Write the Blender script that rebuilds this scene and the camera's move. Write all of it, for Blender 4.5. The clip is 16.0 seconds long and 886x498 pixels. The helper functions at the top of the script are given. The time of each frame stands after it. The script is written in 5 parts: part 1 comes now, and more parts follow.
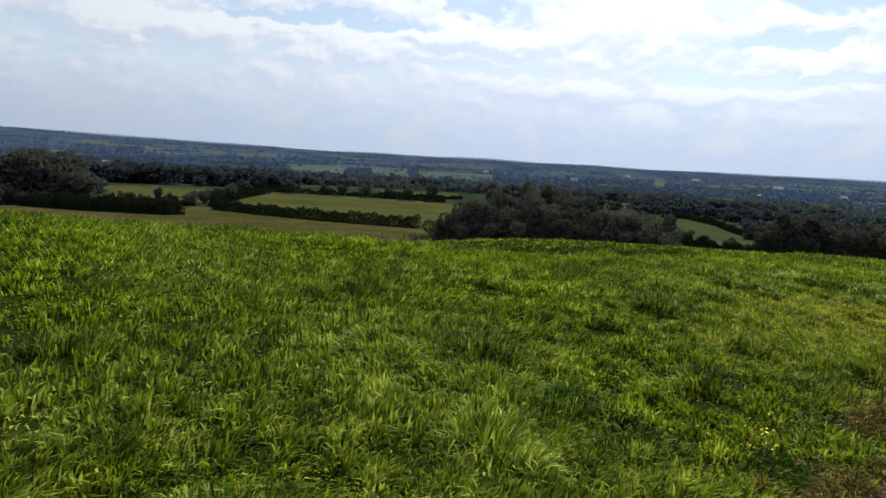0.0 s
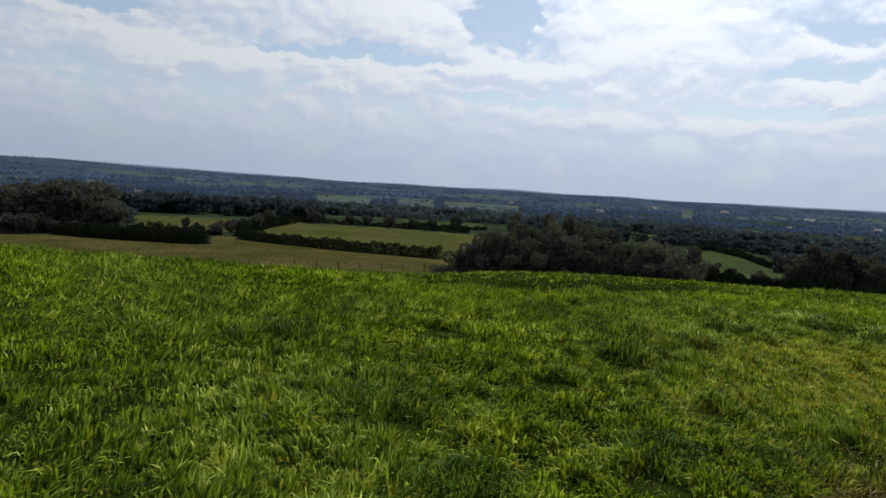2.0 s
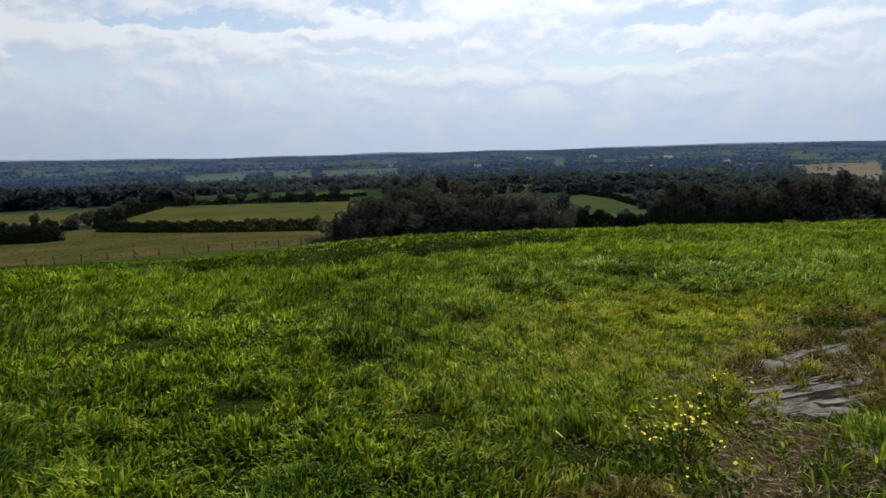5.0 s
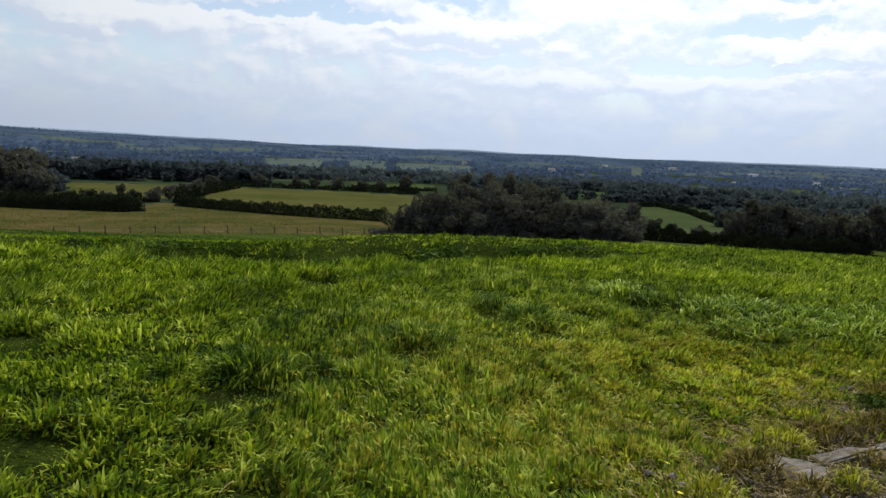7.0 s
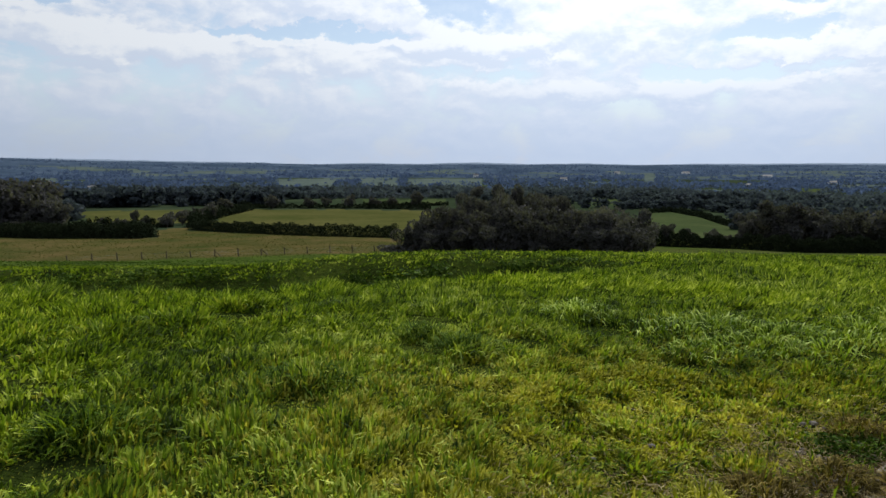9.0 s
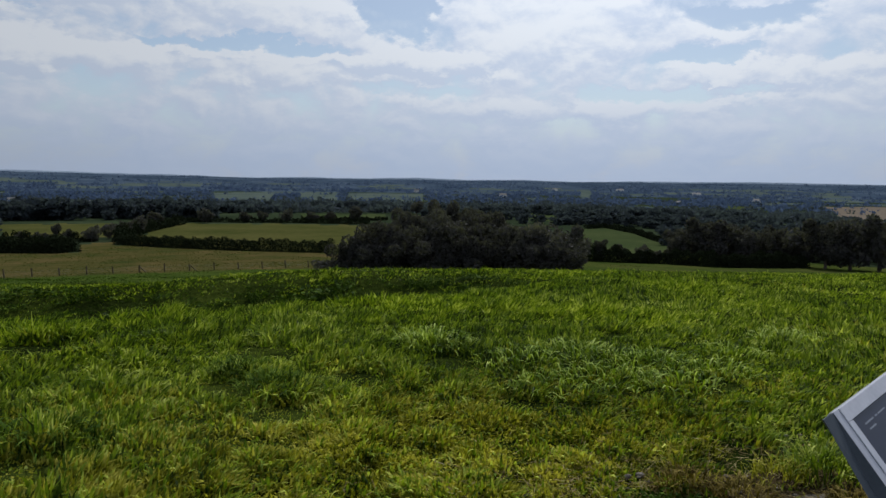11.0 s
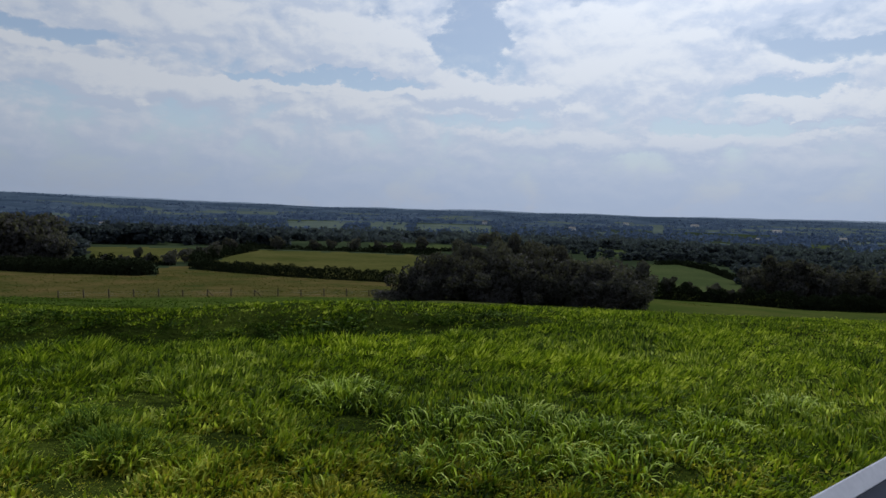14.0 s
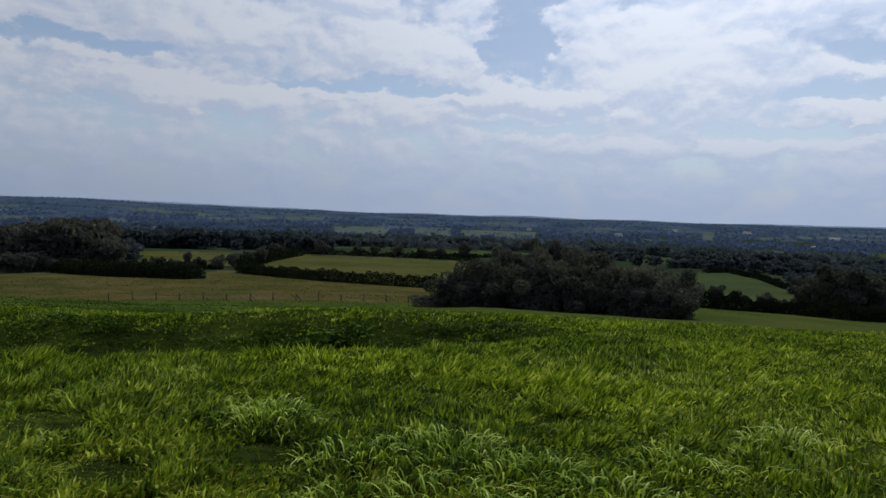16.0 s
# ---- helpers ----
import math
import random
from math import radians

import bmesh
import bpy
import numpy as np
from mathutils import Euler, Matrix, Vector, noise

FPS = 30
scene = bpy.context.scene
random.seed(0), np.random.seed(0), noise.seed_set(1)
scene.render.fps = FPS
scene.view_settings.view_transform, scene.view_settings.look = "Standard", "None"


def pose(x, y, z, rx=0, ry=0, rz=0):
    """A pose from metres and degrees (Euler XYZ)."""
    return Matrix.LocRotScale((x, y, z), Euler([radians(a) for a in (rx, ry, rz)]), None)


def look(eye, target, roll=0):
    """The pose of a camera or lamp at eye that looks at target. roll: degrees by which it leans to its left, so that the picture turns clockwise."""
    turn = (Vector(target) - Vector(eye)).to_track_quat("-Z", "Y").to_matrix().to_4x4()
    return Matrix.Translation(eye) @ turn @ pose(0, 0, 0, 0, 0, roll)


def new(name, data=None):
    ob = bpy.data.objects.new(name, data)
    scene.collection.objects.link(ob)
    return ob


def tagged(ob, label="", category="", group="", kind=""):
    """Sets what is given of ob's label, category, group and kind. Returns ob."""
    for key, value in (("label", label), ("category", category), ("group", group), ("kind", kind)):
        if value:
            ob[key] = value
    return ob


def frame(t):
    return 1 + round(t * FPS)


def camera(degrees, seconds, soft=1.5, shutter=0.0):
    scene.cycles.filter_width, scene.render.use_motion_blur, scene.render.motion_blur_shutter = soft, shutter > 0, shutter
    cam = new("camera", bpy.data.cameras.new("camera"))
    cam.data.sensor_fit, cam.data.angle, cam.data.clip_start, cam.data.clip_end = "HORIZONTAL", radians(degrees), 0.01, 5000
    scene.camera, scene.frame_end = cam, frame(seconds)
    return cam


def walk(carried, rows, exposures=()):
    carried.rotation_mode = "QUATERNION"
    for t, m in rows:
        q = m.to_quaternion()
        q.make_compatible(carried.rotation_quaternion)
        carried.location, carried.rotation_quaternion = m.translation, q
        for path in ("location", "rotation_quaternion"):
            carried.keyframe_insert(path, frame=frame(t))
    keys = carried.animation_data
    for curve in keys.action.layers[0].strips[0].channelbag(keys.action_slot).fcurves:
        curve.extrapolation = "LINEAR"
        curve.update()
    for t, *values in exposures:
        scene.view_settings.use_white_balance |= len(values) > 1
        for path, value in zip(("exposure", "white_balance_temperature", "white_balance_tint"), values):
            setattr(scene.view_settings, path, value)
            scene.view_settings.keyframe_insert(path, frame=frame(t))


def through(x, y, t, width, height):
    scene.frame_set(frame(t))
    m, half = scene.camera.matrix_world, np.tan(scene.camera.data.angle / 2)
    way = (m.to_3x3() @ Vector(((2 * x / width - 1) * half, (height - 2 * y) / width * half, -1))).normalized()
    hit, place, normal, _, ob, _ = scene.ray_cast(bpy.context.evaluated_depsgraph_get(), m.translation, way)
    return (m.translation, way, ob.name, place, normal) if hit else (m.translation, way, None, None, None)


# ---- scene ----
cam = camera(68.0, 16.0, soft=1.5)
PATH = [
    (0, (-0.068, -0.087, 1.653), (-0.087, 1.892, 1.361), 3.3),
    (0.5, (0.142, 0.075, 1.655), (0.19, 2.061, 1.421), 3.6),
    (1, (0.313, 0.378, 1.652), (0.306, 2.367, 1.448), 3.1),
    (1.5, (0.501, 0.533, 1.651), (0.493, 2.524, 1.461), 2.3),
    (2, (0.76, 0.694, 1.66), (0.659, 2.681, 1.456), 3.4),
    (2.5, (0.992, 0.884, 1.646), (0.97, 2.877, 1.474), 4.6),
    (3, (1.201, 1.11, 1.656), (1.272, 3.105, 1.525), 4.7),
    (3.5, (1.465, 1.313, 1.627), (1.533, 3.308, 1.497), 2.3),
    (4, (1.752, 1.474, 1.645), (1.785, 3.467, 1.489), 0.1),
    (4.5, (2.057, 1.745, 1.632), (2.184, 3.734, 1.476), 1.1),
    (5, (2.319, 1.926, 1.623), (2.562, 3.888, 1.316), -1.5),
    (5.2, (2.43, 1.989, 1.616), (2.616, 3.954, 1.298), -0.7),
    (7.3, (3.518, 3.266, 1.529), (3.551, 5.241, 1.218), 2.3),
    (7.5, (3.611, 3.319, 1.535), (3.638, 5.297, 1.239), 2.0),
    (8, (3.805, 3.516, 1.533), (3.927, 5.498, 1.292), 2.7),
    (8.5, (3.963, 3.69, 1.525), (4.103, 5.669, 1.27), 0.7),
    (9, (4.227, 3.812, 1.53), (4.222, 5.793, 1.258), 0.1),
    (9.5, (4.473, 3.908, 1.535), (4.526, 5.889, 1.263), -0.1),
    (10, (4.735, 4.101, 1.53), (4.903, 6.084, 1.332), 2.2),
    (10.2, (4.825, 4.172, 1.525), (5.017, 6.15, 1.299), 1.2),
    (12.3, (5.704, 4.765, 1.508), (5.81, 6.752, 1.307), 0.5),
    (12.5, (5.785, 4.804, 1.504), (5.802, 6.795, 1.312), -0.1),
    (13, (6.031, 4.897, 1.508), (5.857, 6.873, 1.26), 1.0),
    (13.5, (6.244, 5.051, 1.49), (6.146, 7.038, 1.283), 1.6),
    (14, (6.442, 5.277, 1.506), (6.41, 7.272, 1.372), 1.7),
    (14.5, (6.607, 5.434, 1.481), (6.554, 7.425, 1.303), 0.5),
    (15, (6.849, 5.548, 1.488), (6.608, 7.521, 1.27), 1.9),
    (15.5, (7.024, 5.691, 1.496), (6.771, 7.667, 1.32), 1.7),
    (16, (7.235, 5.926, 1.503), (7.068, 7.916, 1.383), 1.8),
]
walk(cam, [(t, look(eye, target, roll)) for t, eye, target, roll in PATH],
     [(0, 0.18, 6500, 10), (0.5, 0.26, 6520, 10), (1, -0.12, 6500, 10), (1.5, -0.18, 6500, 10), (2.5, -0.10, 6480, 10), (3, -0.38, 6420, 10), (3.5, -0.36, 6450, 10), (4.5, -0.33, 6400, 10), (5, 0.00, 6500, 10), (7.5, 0.16, 6550, 10),
      (8.5, 0.11, 6520, 10), (9, 0.09, 6500, 10), (9.5, 0.18, 6500, 10), (10, -0.10, 6450, 10), (12.5, -0.42, 6250, 11), (13, -0.30, 6250, 11), (13.5, -0.15, 6350, 11), (14, -0.44, 6250, 11), (14.5, -0.50, 6200, 11),
      (15, -0.34, 6250, 11), (15.5, -0.24, 6280, 11), (16, -0.45, 6150, 12)])

# ---- world, sun ----
SUN_AZ, SUN_EL = 20.0, 46.0
world = bpy.data.worlds.new("world")
scene.world = world
world.use_nodes = True
wt = world.node_tree
wt.nodes.clear()


def mth(tree, op, a, b=None, c=None, clamp=False):
    n = tree.nodes.new("ShaderNodeMath")
    n.operation, n.use_clamp = op, clamp
    for slot, v in enumerate((a, b, c)):
        if v is None:
            continue
        if isinstance(v, (int, float)):
            n.inputs[slot].default_value = v
        else:
            tree.links.new(v, n.inputs[slot])
    return n.outputs[0]


def mix_rgb(tree, fac, a, b, blend="MIX"):
    n = tree.nodes.new("ShaderNodeMix")
    n.data_type, n.blend_type = "RGBA", blend
    for slot, v in ((0, fac), (6, a), (7, b)):
        if isinstance(v, (int, float)):
            n.inputs[slot].default_value = v
        elif isinstance(v, tuple):
            n.inputs[slot].default_value = (*v, 1)
        else:
            tree.links.new(v, n.inputs[slot])
    return n.outputs[2]


def fbm(tree, vector, scale, detail=5, rough=0.55, distort=0.0):
    n = tree.nodes.new("ShaderNodeTexNoise")
    n.inputs["Scale"].default_value = scale
    n.inputs["Detail"].default_value = detail
    n.inputs["Roughness"].default_value = rough
    n.inputs["Distortion"].default_value = distort
    if vector is not None:
        tree.links.new(vector, n.inputs["Vector"])
    return n.outputs[0]


def sky_world():
    t = wt
    tc = t.nodes.new("ShaderNodeTexCoord").outputs["Generated"]
    sep = t.nodes.new("ShaderNodeSeparateXYZ")
    t.links.new(tc, sep.inputs[0])
    x, y, z = sep.outputs
    az = mth(t, "MULTIPLY", mth(t, "ARCTAN2", x, y), 57.296)
    el = mth(t, "MULTIPLY", mth(t, "ARCSINE", z), 57.296)
    up = mth(t, "MAXIMUM", z, 0.0)
    # broad flat clouds: bearing and height, wider than high
    def density(bearing, lift):
        """Cloud density at a bearing and height in degrees: the main masses and gaps, torn by noise."""
        comb = t.nodes.new("ShaderNodeCombineXYZ")
        t.links.new(mth(t, "MULTIPLY", bearing, 0.1), comb.inputs[0])
        t.links.new(mth(t, "MULTIPLY", lift, 0.165), comb.inputs[1])
        comb.inputs[2].default_value = 3.7
        p = comb.outputs[0]
        big, fine = fbm(t, p, 0.8, 3, 0.5, 0.3), fbm(t, p, 2.4, 10, 0.57, 0.2)
        warp_x = mth(t, "MULTIPLY", mth(t, "SUBTRACT", fbm(t, p, 1.7, 8, 0.62), 0.5), 9.0)
        warp_y = mth(t, "MULTIPLY", mth(t, "SUBTRACT", fbm(t, p, 2.1, 8, 0.62), 0.5), 4.5)
        total = mth(t, "ADD", mth(t, "MULTIPLY", mth(t, "SUBTRACT", big, 0.5), 0.5), mth(t, "MULTIPLY", mth(t, "SUBTRACT", fine, 0.5), 1.35))
        ax, ey = mth(t, "ADD", bearing, warp_x), mth(t, "ADD", lift, warp_y)
        for a, e, w, h, k in CLOUDS:
            dx, dy = mth(t, "DIVIDE", mth(t, "SUBTRACT", ax, a), w), mth(t, "DIVIDE", mth(t, "SUBTRACT", ey, e), h)
            d2 = mth(t, "ADD", mth(t, "MULTIPLY", dx, dx), mth(t, "MULTIPLY", dy, dy))
            total = mth(t, "ADD", total, mth(t, "MULTIPLY", mth(t, "SUBTRACT", 1.0, d2, clamp=True), k))
        return total

    cover = density(az, el)
    towards_sun = density(mth(t, "ADD", az, mth(t, "MULTIPLY", mth(t, "SUBTRACT", SUN_AZ, az), 0.015)), mth(t, "ADD", el, 0.55))
    mask = t.nodes.new("ShaderNodeMapRange")
    mask.interpolation_type = "SMOOTHSTEP"
    mask.inputs[1].default_value, mask.inputs[2].default_value = -0.30, 0.04
    t.links.new(cover, mask.inputs[0])
    m = mth(t, "ADD", 0.29, mth(t, "MULTIPLY", mask.outputs[0], 0.71))
    # grey undersides, white where thin or sunlit
    lit = t.nodes.new("ShaderNodeMapRange")
    lit.inputs[1].default_value, lit.inputs[2].default_value = 0.25, 0.72
    lit.interpolation_type = "SMOOTHSTEP"
    rim = mth(t, "SUBTRACT", cover, towards_sun)
    t.links.new(mth(t, "ADD", mth(t, "ADD", 0.44, mth(t, "MULTIPLY", rim, 0.75)), mth(t, "MULTIPLY", cover, 0.30)), lit.inputs[0])
    sx, sy, sz = (math.sin(radians(SUN_AZ)) * math.cos(radians(SUN_EL)), math.cos(radians(SUN_AZ)) * math.cos(radians(SUN_EL)), math.sin(radians(SUN_EL)))
    dot = mth(t, "ADD", mth(t, "ADD", mth(t, "MULTIPLY", x, sx), mth(t, "MULTIPLY", y, sy)), mth(t, "MULTIPLY", z, sz))
    near = mth(t, "POWER", mth(t, "MAXIMUM", dot, 0.0), 5.0)
    bright = mth(t, "ADD", mth(t, "ADD", 0.75, mth(t, "MULTIPLY", near, 0.84)), mth(t, "MULTIPLY", mth(t, "POWER", near, 2.0), 0.52))
    grey = mix_rgb(t, 1.0, (0.66, 0.75, 0.90), bright, "MULTIPLY")
    white = mix_rgb(t, 1.0, (0.87, 0.92, 0.985), bright, "MULTIPLY")
    cloud = mix_rgb(t, lit.outputs[0], grey, white)
    sky = t.nodes.new("ShaderNodeTexSky")
    sky.sky_type, sky.sun_disc = "NISHITA", False
    sky.sun_elevation, sky.sun_rotation = radians(SUN_EL), radians(SUN_AZ)
    sky.air_density, sky.dust_density = 1.0, 0.5
    blue = mix_rgb(t, 1.0, sky.outputs[0], (0.10, 0.10, 0.10), "MULTIPLY")
    air = mix_rgb(t, m, blue, cloud)
    # pale haze low down
    low = t.nodes.new("ShaderNodeMapRange")
    low.interpolation_type = "SMOOTHSTEP"
    low.inputs[1].default_value, low.inputs[2].default_value = 8.0, 0.3
    t.links.new(el, low.inputs[0])
    glow = mth(t, "POWER", mth(t, "MAXIMUM", dot, 0.0), 2.5)
    veil = mix_rgb(t, 1.0, (0.53, 0.64, 0.835), mth(t, "ADD", 0.60, mth(t, "MULTIPLY", glow, 0.74)), "MULTIPLY")
    final = mix_rgb(t, mth(t, "MULTIPLY", low.outputs[0], 0.85), air, veil)
    bg = t.nodes.new("ShaderNodeBackground")
    t.links.new(final, bg.inputs[0])
    bg.inputs[1].default_value = 1.0
    out = t.nodes.new("ShaderNodeOutputWorld")
    t.links.new(bg.outputs[0], out.inputs[0])


CLOUDS = (  # bearing, height, half width, half height, weight
    (-9, 13.4, 7.5, 2.7, 0.75), (-23, 14.2, 8, 2.2, 0.5), (1.0, 14.0, 3.4, 3.2, -0.8), (-11, 10.3, 11, 0.65, -0.6), (3, 9.6, 8.5, 1.2, 0.7),
    (13, 12.5, 8, 4.4, 0.7), (26, 9.7, 4.5, 0.8, -0.6), (29, 12.2, 5, 1.2, -0.5), (32, 8.2, 10, 1.2, 0.45), (-27, 8.8, 12, 1.5, 0.55),
    (-9, 8.0, 7, 1.2, 0.35), (-15, 18.4, 8, 2.2, 0.6), (2.5, 18.8, 4, 2.6, -0.7), (22, 18.5, 11, 4.0, 0.8), (-33, 11.8, 9, 0.8, -0.5), (3, 6.9, 7, 0.8, -0.3), (17, 5.6, 12, 0.9, 0.3), (24, 7.0, 9, 0.6, -0.4),
)
sky_world()

sun = new("sun", bpy.data.lights.new("sun", "SUN"))
sun.data.energy, sun.data.angle, sun.data.color = 5.0, radians(1.0), (1.0, 0.95, 0.86)
_a, _e = radians(SUN_AZ), radians(SUN_EL)
sun.matrix_world = look((0, 0, 60), (-100 * math.sin(_a) * math.cos(_e), -100 * math.cos(_a) * math.cos(_e), 60 - 100 * math.sin(_e)))


# ---- materials ----
def material(name, rough=0.8, spec=0.3, metal=0.0):
    m = bpy.data.materials.new(name)
    m.use_nodes = True
    b = m.node_tree.nodes["Principled BSDF"]
    b.inputs["Roughness"].default_value, b.inputs["Metallic"].default_value = rough, metal
    b.inputs["Specular IOR Level"].default_value = spec
    return m, m.node_tree, b


def ramp(tree, fac, stops):
    n = tree.nodes.new("ShaderNodeValToRGB")
    while len(n.color_ramp.elements) < len(stops):
        n.color_ramp.elements.new(0.5)
    for e, (pos, col) in zip(n.color_ramp.elements, stops):
        e.position, e.color = pos, (*col, 1)
    tree.links.new(fac, n.inputs[0])
    return n.outputs[0]


def place(tree):
    return tree.nodes.new("ShaderNodeNewGeometry").outputs["Position"]


def bump(tree, b, height, strength, dist):
    n = tree.nodes.new("ShaderNodeBump")
    n.inputs["Strength"].default_value, n.inputs["Distance"].default_value = strength, dist
    tree.links.new(height, n.inputs["Height"])
    tree.links.new(n.outputs[0], b.inputs["Normal"])


def field_material(name, a, b_, c, big=0.05, small=1.2):
    m, t, b = material(name, 1.0, 0.0)
    p = place(t)
    f = mth(t, "ADD", mth(t, "MULTIPLY", fbm(t, p, big, 6, 0.6), 0.6), mth(t, "MULTIPLY", fbm(t, p, small, 5, 0.65), 0.4))
    t.links.new(ramp(t, f, ((0.38, a), (0.5, b_), (0.62, c))), b.inputs["Base Color"])
    bump(t, b, fbm(t, p, small * 2.5, 4), 0.6, 0.25)
    return m


def foliage_material(name, dark, light, spec=0.25, through=0.25, rough=0.5, grain=0.45, tint=(1.1, 1.25, 0.5)):
    m, t, b = material(name, rough, spec)
    r = t.nodes.new("ShaderNodeNewGeometry").outputs["Random Per Island"]
    o = t.nodes.new("ShaderNodeObjectInfo").outputs["Random"]
    lump = mth(t, "MULTIPLY", mth(t, "SUBTRACT", fbm(t, place(t), grain, 3, 0.6), 0.32), 1.9)
    f = mth(t, "ADD", mth(t, "ADD", mth(t, "MULTIPLY", r, 0.36), mth(t, "MULTIPLY", o, 0.3)), mth(t, "MULTIPLY", lump, 0.5), clamp=True)
    col = mix_rgb(t, f, dark, light)
    t.links.new(col, b.inputs["Base Color"])
    tr = t.nodes.new("ShaderNodeBsdfTranslucent")
    t.links.new(mix_rgb(t, 1.0, col, tint, "MULTIPLY"), tr.inputs[0])
    mx = t.nodes.new("ShaderNodeMixShader")
    mx.inputs[0].default_value = through
    t.links.new(b.outputs[0], mx.inputs[1])
    t.links.new(tr.outputs[0], mx.inputs[2])
    t.links.new(mx.outputs[0], t.nodes["Material Output"].inputs[0])
    return m


def away_from_path(t, p):
    """From 0 beside the trodden path to 1 out in the deep meadow, where the grass grows greener."""
    sep = t.nodes.new("ShaderNodeSeparateXYZ")
    t.links.new(p, sep.inputs[0])
    d = mth(t, "SUBTRACT", mth(t, "MULTIPLY", sep.outputs[1], 0.75), mth(t, "MULTIPLY", sep.outputs[0], 0.66))
    return mth(t, "DIVIDE", mth(t, "SUBTRACT", d, 2.5), 5.0, clamp=True)


def grass_material(name, stops, through=0.5, rough=0.5, spec=0.03, patch=0.35):
    m, t, b = material(name, rough, spec)
    r = t.nodes.new("ShaderNodeNewGeometry").outputs["Random Per Island"]
    p = place(t)
    f = mth(t, "ADD", mth(t, "MULTIPLY", fbm(t, p, patch, 4, 0.6, 0.4), 0.9), mth(t, "MULTIPLY", fbm(t, p, patch * 13, 3, 0.65, 0.3), 1.55))
    f = mth(t, "SUBTRACT", mth(t, "ADD", f, mth(t, "MULTIPLY", r, 0.66)), mth(t, "ADD", 1.115, mth(t, "MULTIPLY", away_from_path(t, p), 0.045)))
    col = ramp(t, f, stops)
    t.links.new(col, b.inputs["Base Color"])
    tr = t.nodes.new("ShaderNodeBsdfTranslucent")
    t.links.new(mix_rgb(t, 1.0, col, (1.15, 1.2, 0.55), "MULTIPLY"), tr.inputs[0])
    mx = t.nodes.new("ShaderNodeMixShader")
    mx.inputs[0].default_value = through
    t.links.new(b.outputs[0], mx.inputs[1])
    t.links.new(tr.outputs[0], mx.inputs[2])
    t.links.new(mx.outputs[0], t.nodes["Material Output"].inputs[0])
    return m


# dark turf colour that also holds the shade deep between the blades
SHADED_TURF = field_material("shaded_meadow_turf", (0.008, 0.012, 0.003), (0.015, 0.023, 0.004), (0.032, 0.044, 0.007), 0.35, 3.0)
PASTURE = field_material("grazed_pasture", (0.024, 0.033, 0.009), (0.045, 0.042, 0.014), (0.072, 0.054, 0.023), 0.08, 1.4)
SLOPE = field_material("hill_pasture", (0.023, 0.037, 0.008), (0.034, 0.046, 0.011), (0.048, 0.053, 0.015), 0.06, 0.8)
LUSH = field_material("lush_hill_slope", (0.022, 0.036, 0.007), (0.031, 0.048, 0.009), (0.046, 0.064, 0.013), 0.12, 1.1)
FIELD_A = field_material("hay_field", (0.032, 0.038, 0.011), (0.045, 0.048, 0.015), (0.062, 0.059, 0.021), 0.03, 0.4)
FIELD_B = field_material("green_field", (0.022, 0.034, 0.014), (0.031, 0.043, 0.017), (0.042, 0.053, 0.022), 0.02, 0.3)
# pale fields of the plain, with bluish haze mixed into the colour
HAZE_FIELD = field_material("pale_hazed_field", (0.034, 0.048, 0.044), (0.048, 0.064, 0.058), (0.066, 0.083, 0.072), 0.01, 0.2)
ARABLE = field_material("bare_arable", (0.082, 0.068, 0.056), (0.10, 0.084, 0.068), (0.115, 0.098, 0.08), 0.01, 0.2)
SCRUB = field_material("wood_floor", (0.012, 0.018, 0.010), (0.019, 0.028, 0.015), (0.030, 0.041, 0.022), 0.01, 0.1)
# wooded plain whose blue is haze painted into the ground
HAZE_FLOOR = field_material("haze_blue_wooded_plain", (0.019, 0.031, 0.050), (0.031, 0.047, 0.072), (0.054, 0.074, 0.102), 0.004, 0.03)
# the light tone is grey-lilac: leaf sheen put into the base colour
LEAF = foliage_material("tree_leaves", (0.007, 0.007, 0.008), (0.108, 0.104, 0.108), 0.03, 0.28, 0.7, grain=0.8)
HEDGE_LEAF = foliage_material("hedge_leaves", (0.009, 0.013, 0.008), (0.021, 0.027, 0.014), 0.0, 0.06, 0.8)
# distance haze is painted into these leaf colours, stronger with range
FAR_HAZE_LEAF = foliage_material("haze_blue_leaves", (0.024, 0.040, 0.074), (0.090, 0.126, 0.200), spec=0.0, through=0.45, rough=1.0, grain=0.0045, tint=(0.95, 1.0, 1.05))
MID_HAZE_LEAF = foliage_material("light_haze_leaves", (0.009, 0.012, 0.016), (0.086, 0.104, 0.120), spec=0.0, through=0.35, rough=1.0, tint=(1.0, 1.1, 0.85))
SKYLINE_HAZE_LEAF = foliage_material("haze_pale_leaves", (0.042, 0.064, 0.104), (0.114, 0.156, 0.226), spec=0.0, through=0.45, rough=1.0, grain=0.0045, tint=(0.95, 1.0, 1.05))
# the hills' pale blue is haze put into the base colour
HAZE_HILL = field_material("haze_blue_hills", (0.15, 0.19, 0.25), (0.19, 0.235, 0.30), (0.23, 0.28, 0.35), 0.002, 0.01)
BARK, _t, _b = material("bark", 0.9, 0.2)
_t.links.new(ramp(_t, fbm(_t, place(_t), 3.0, 6), ((0.3, (0.05, 0.04, 0.03)), (0.7, (0.13, 0.11, 0.085)))), _b.inputs["Base Color"])
GRASS = grass_material("grass_blades", ((0.10, (0.022, 0.039, 0.006)), (0.38, (0.090, 0.148, 0.010)), (0.66, (0.206, 0.266, 0.020)), (0.98, (0.47, 0.52, 0.12))), through=0.34, rough=0.6, spec=0.05)
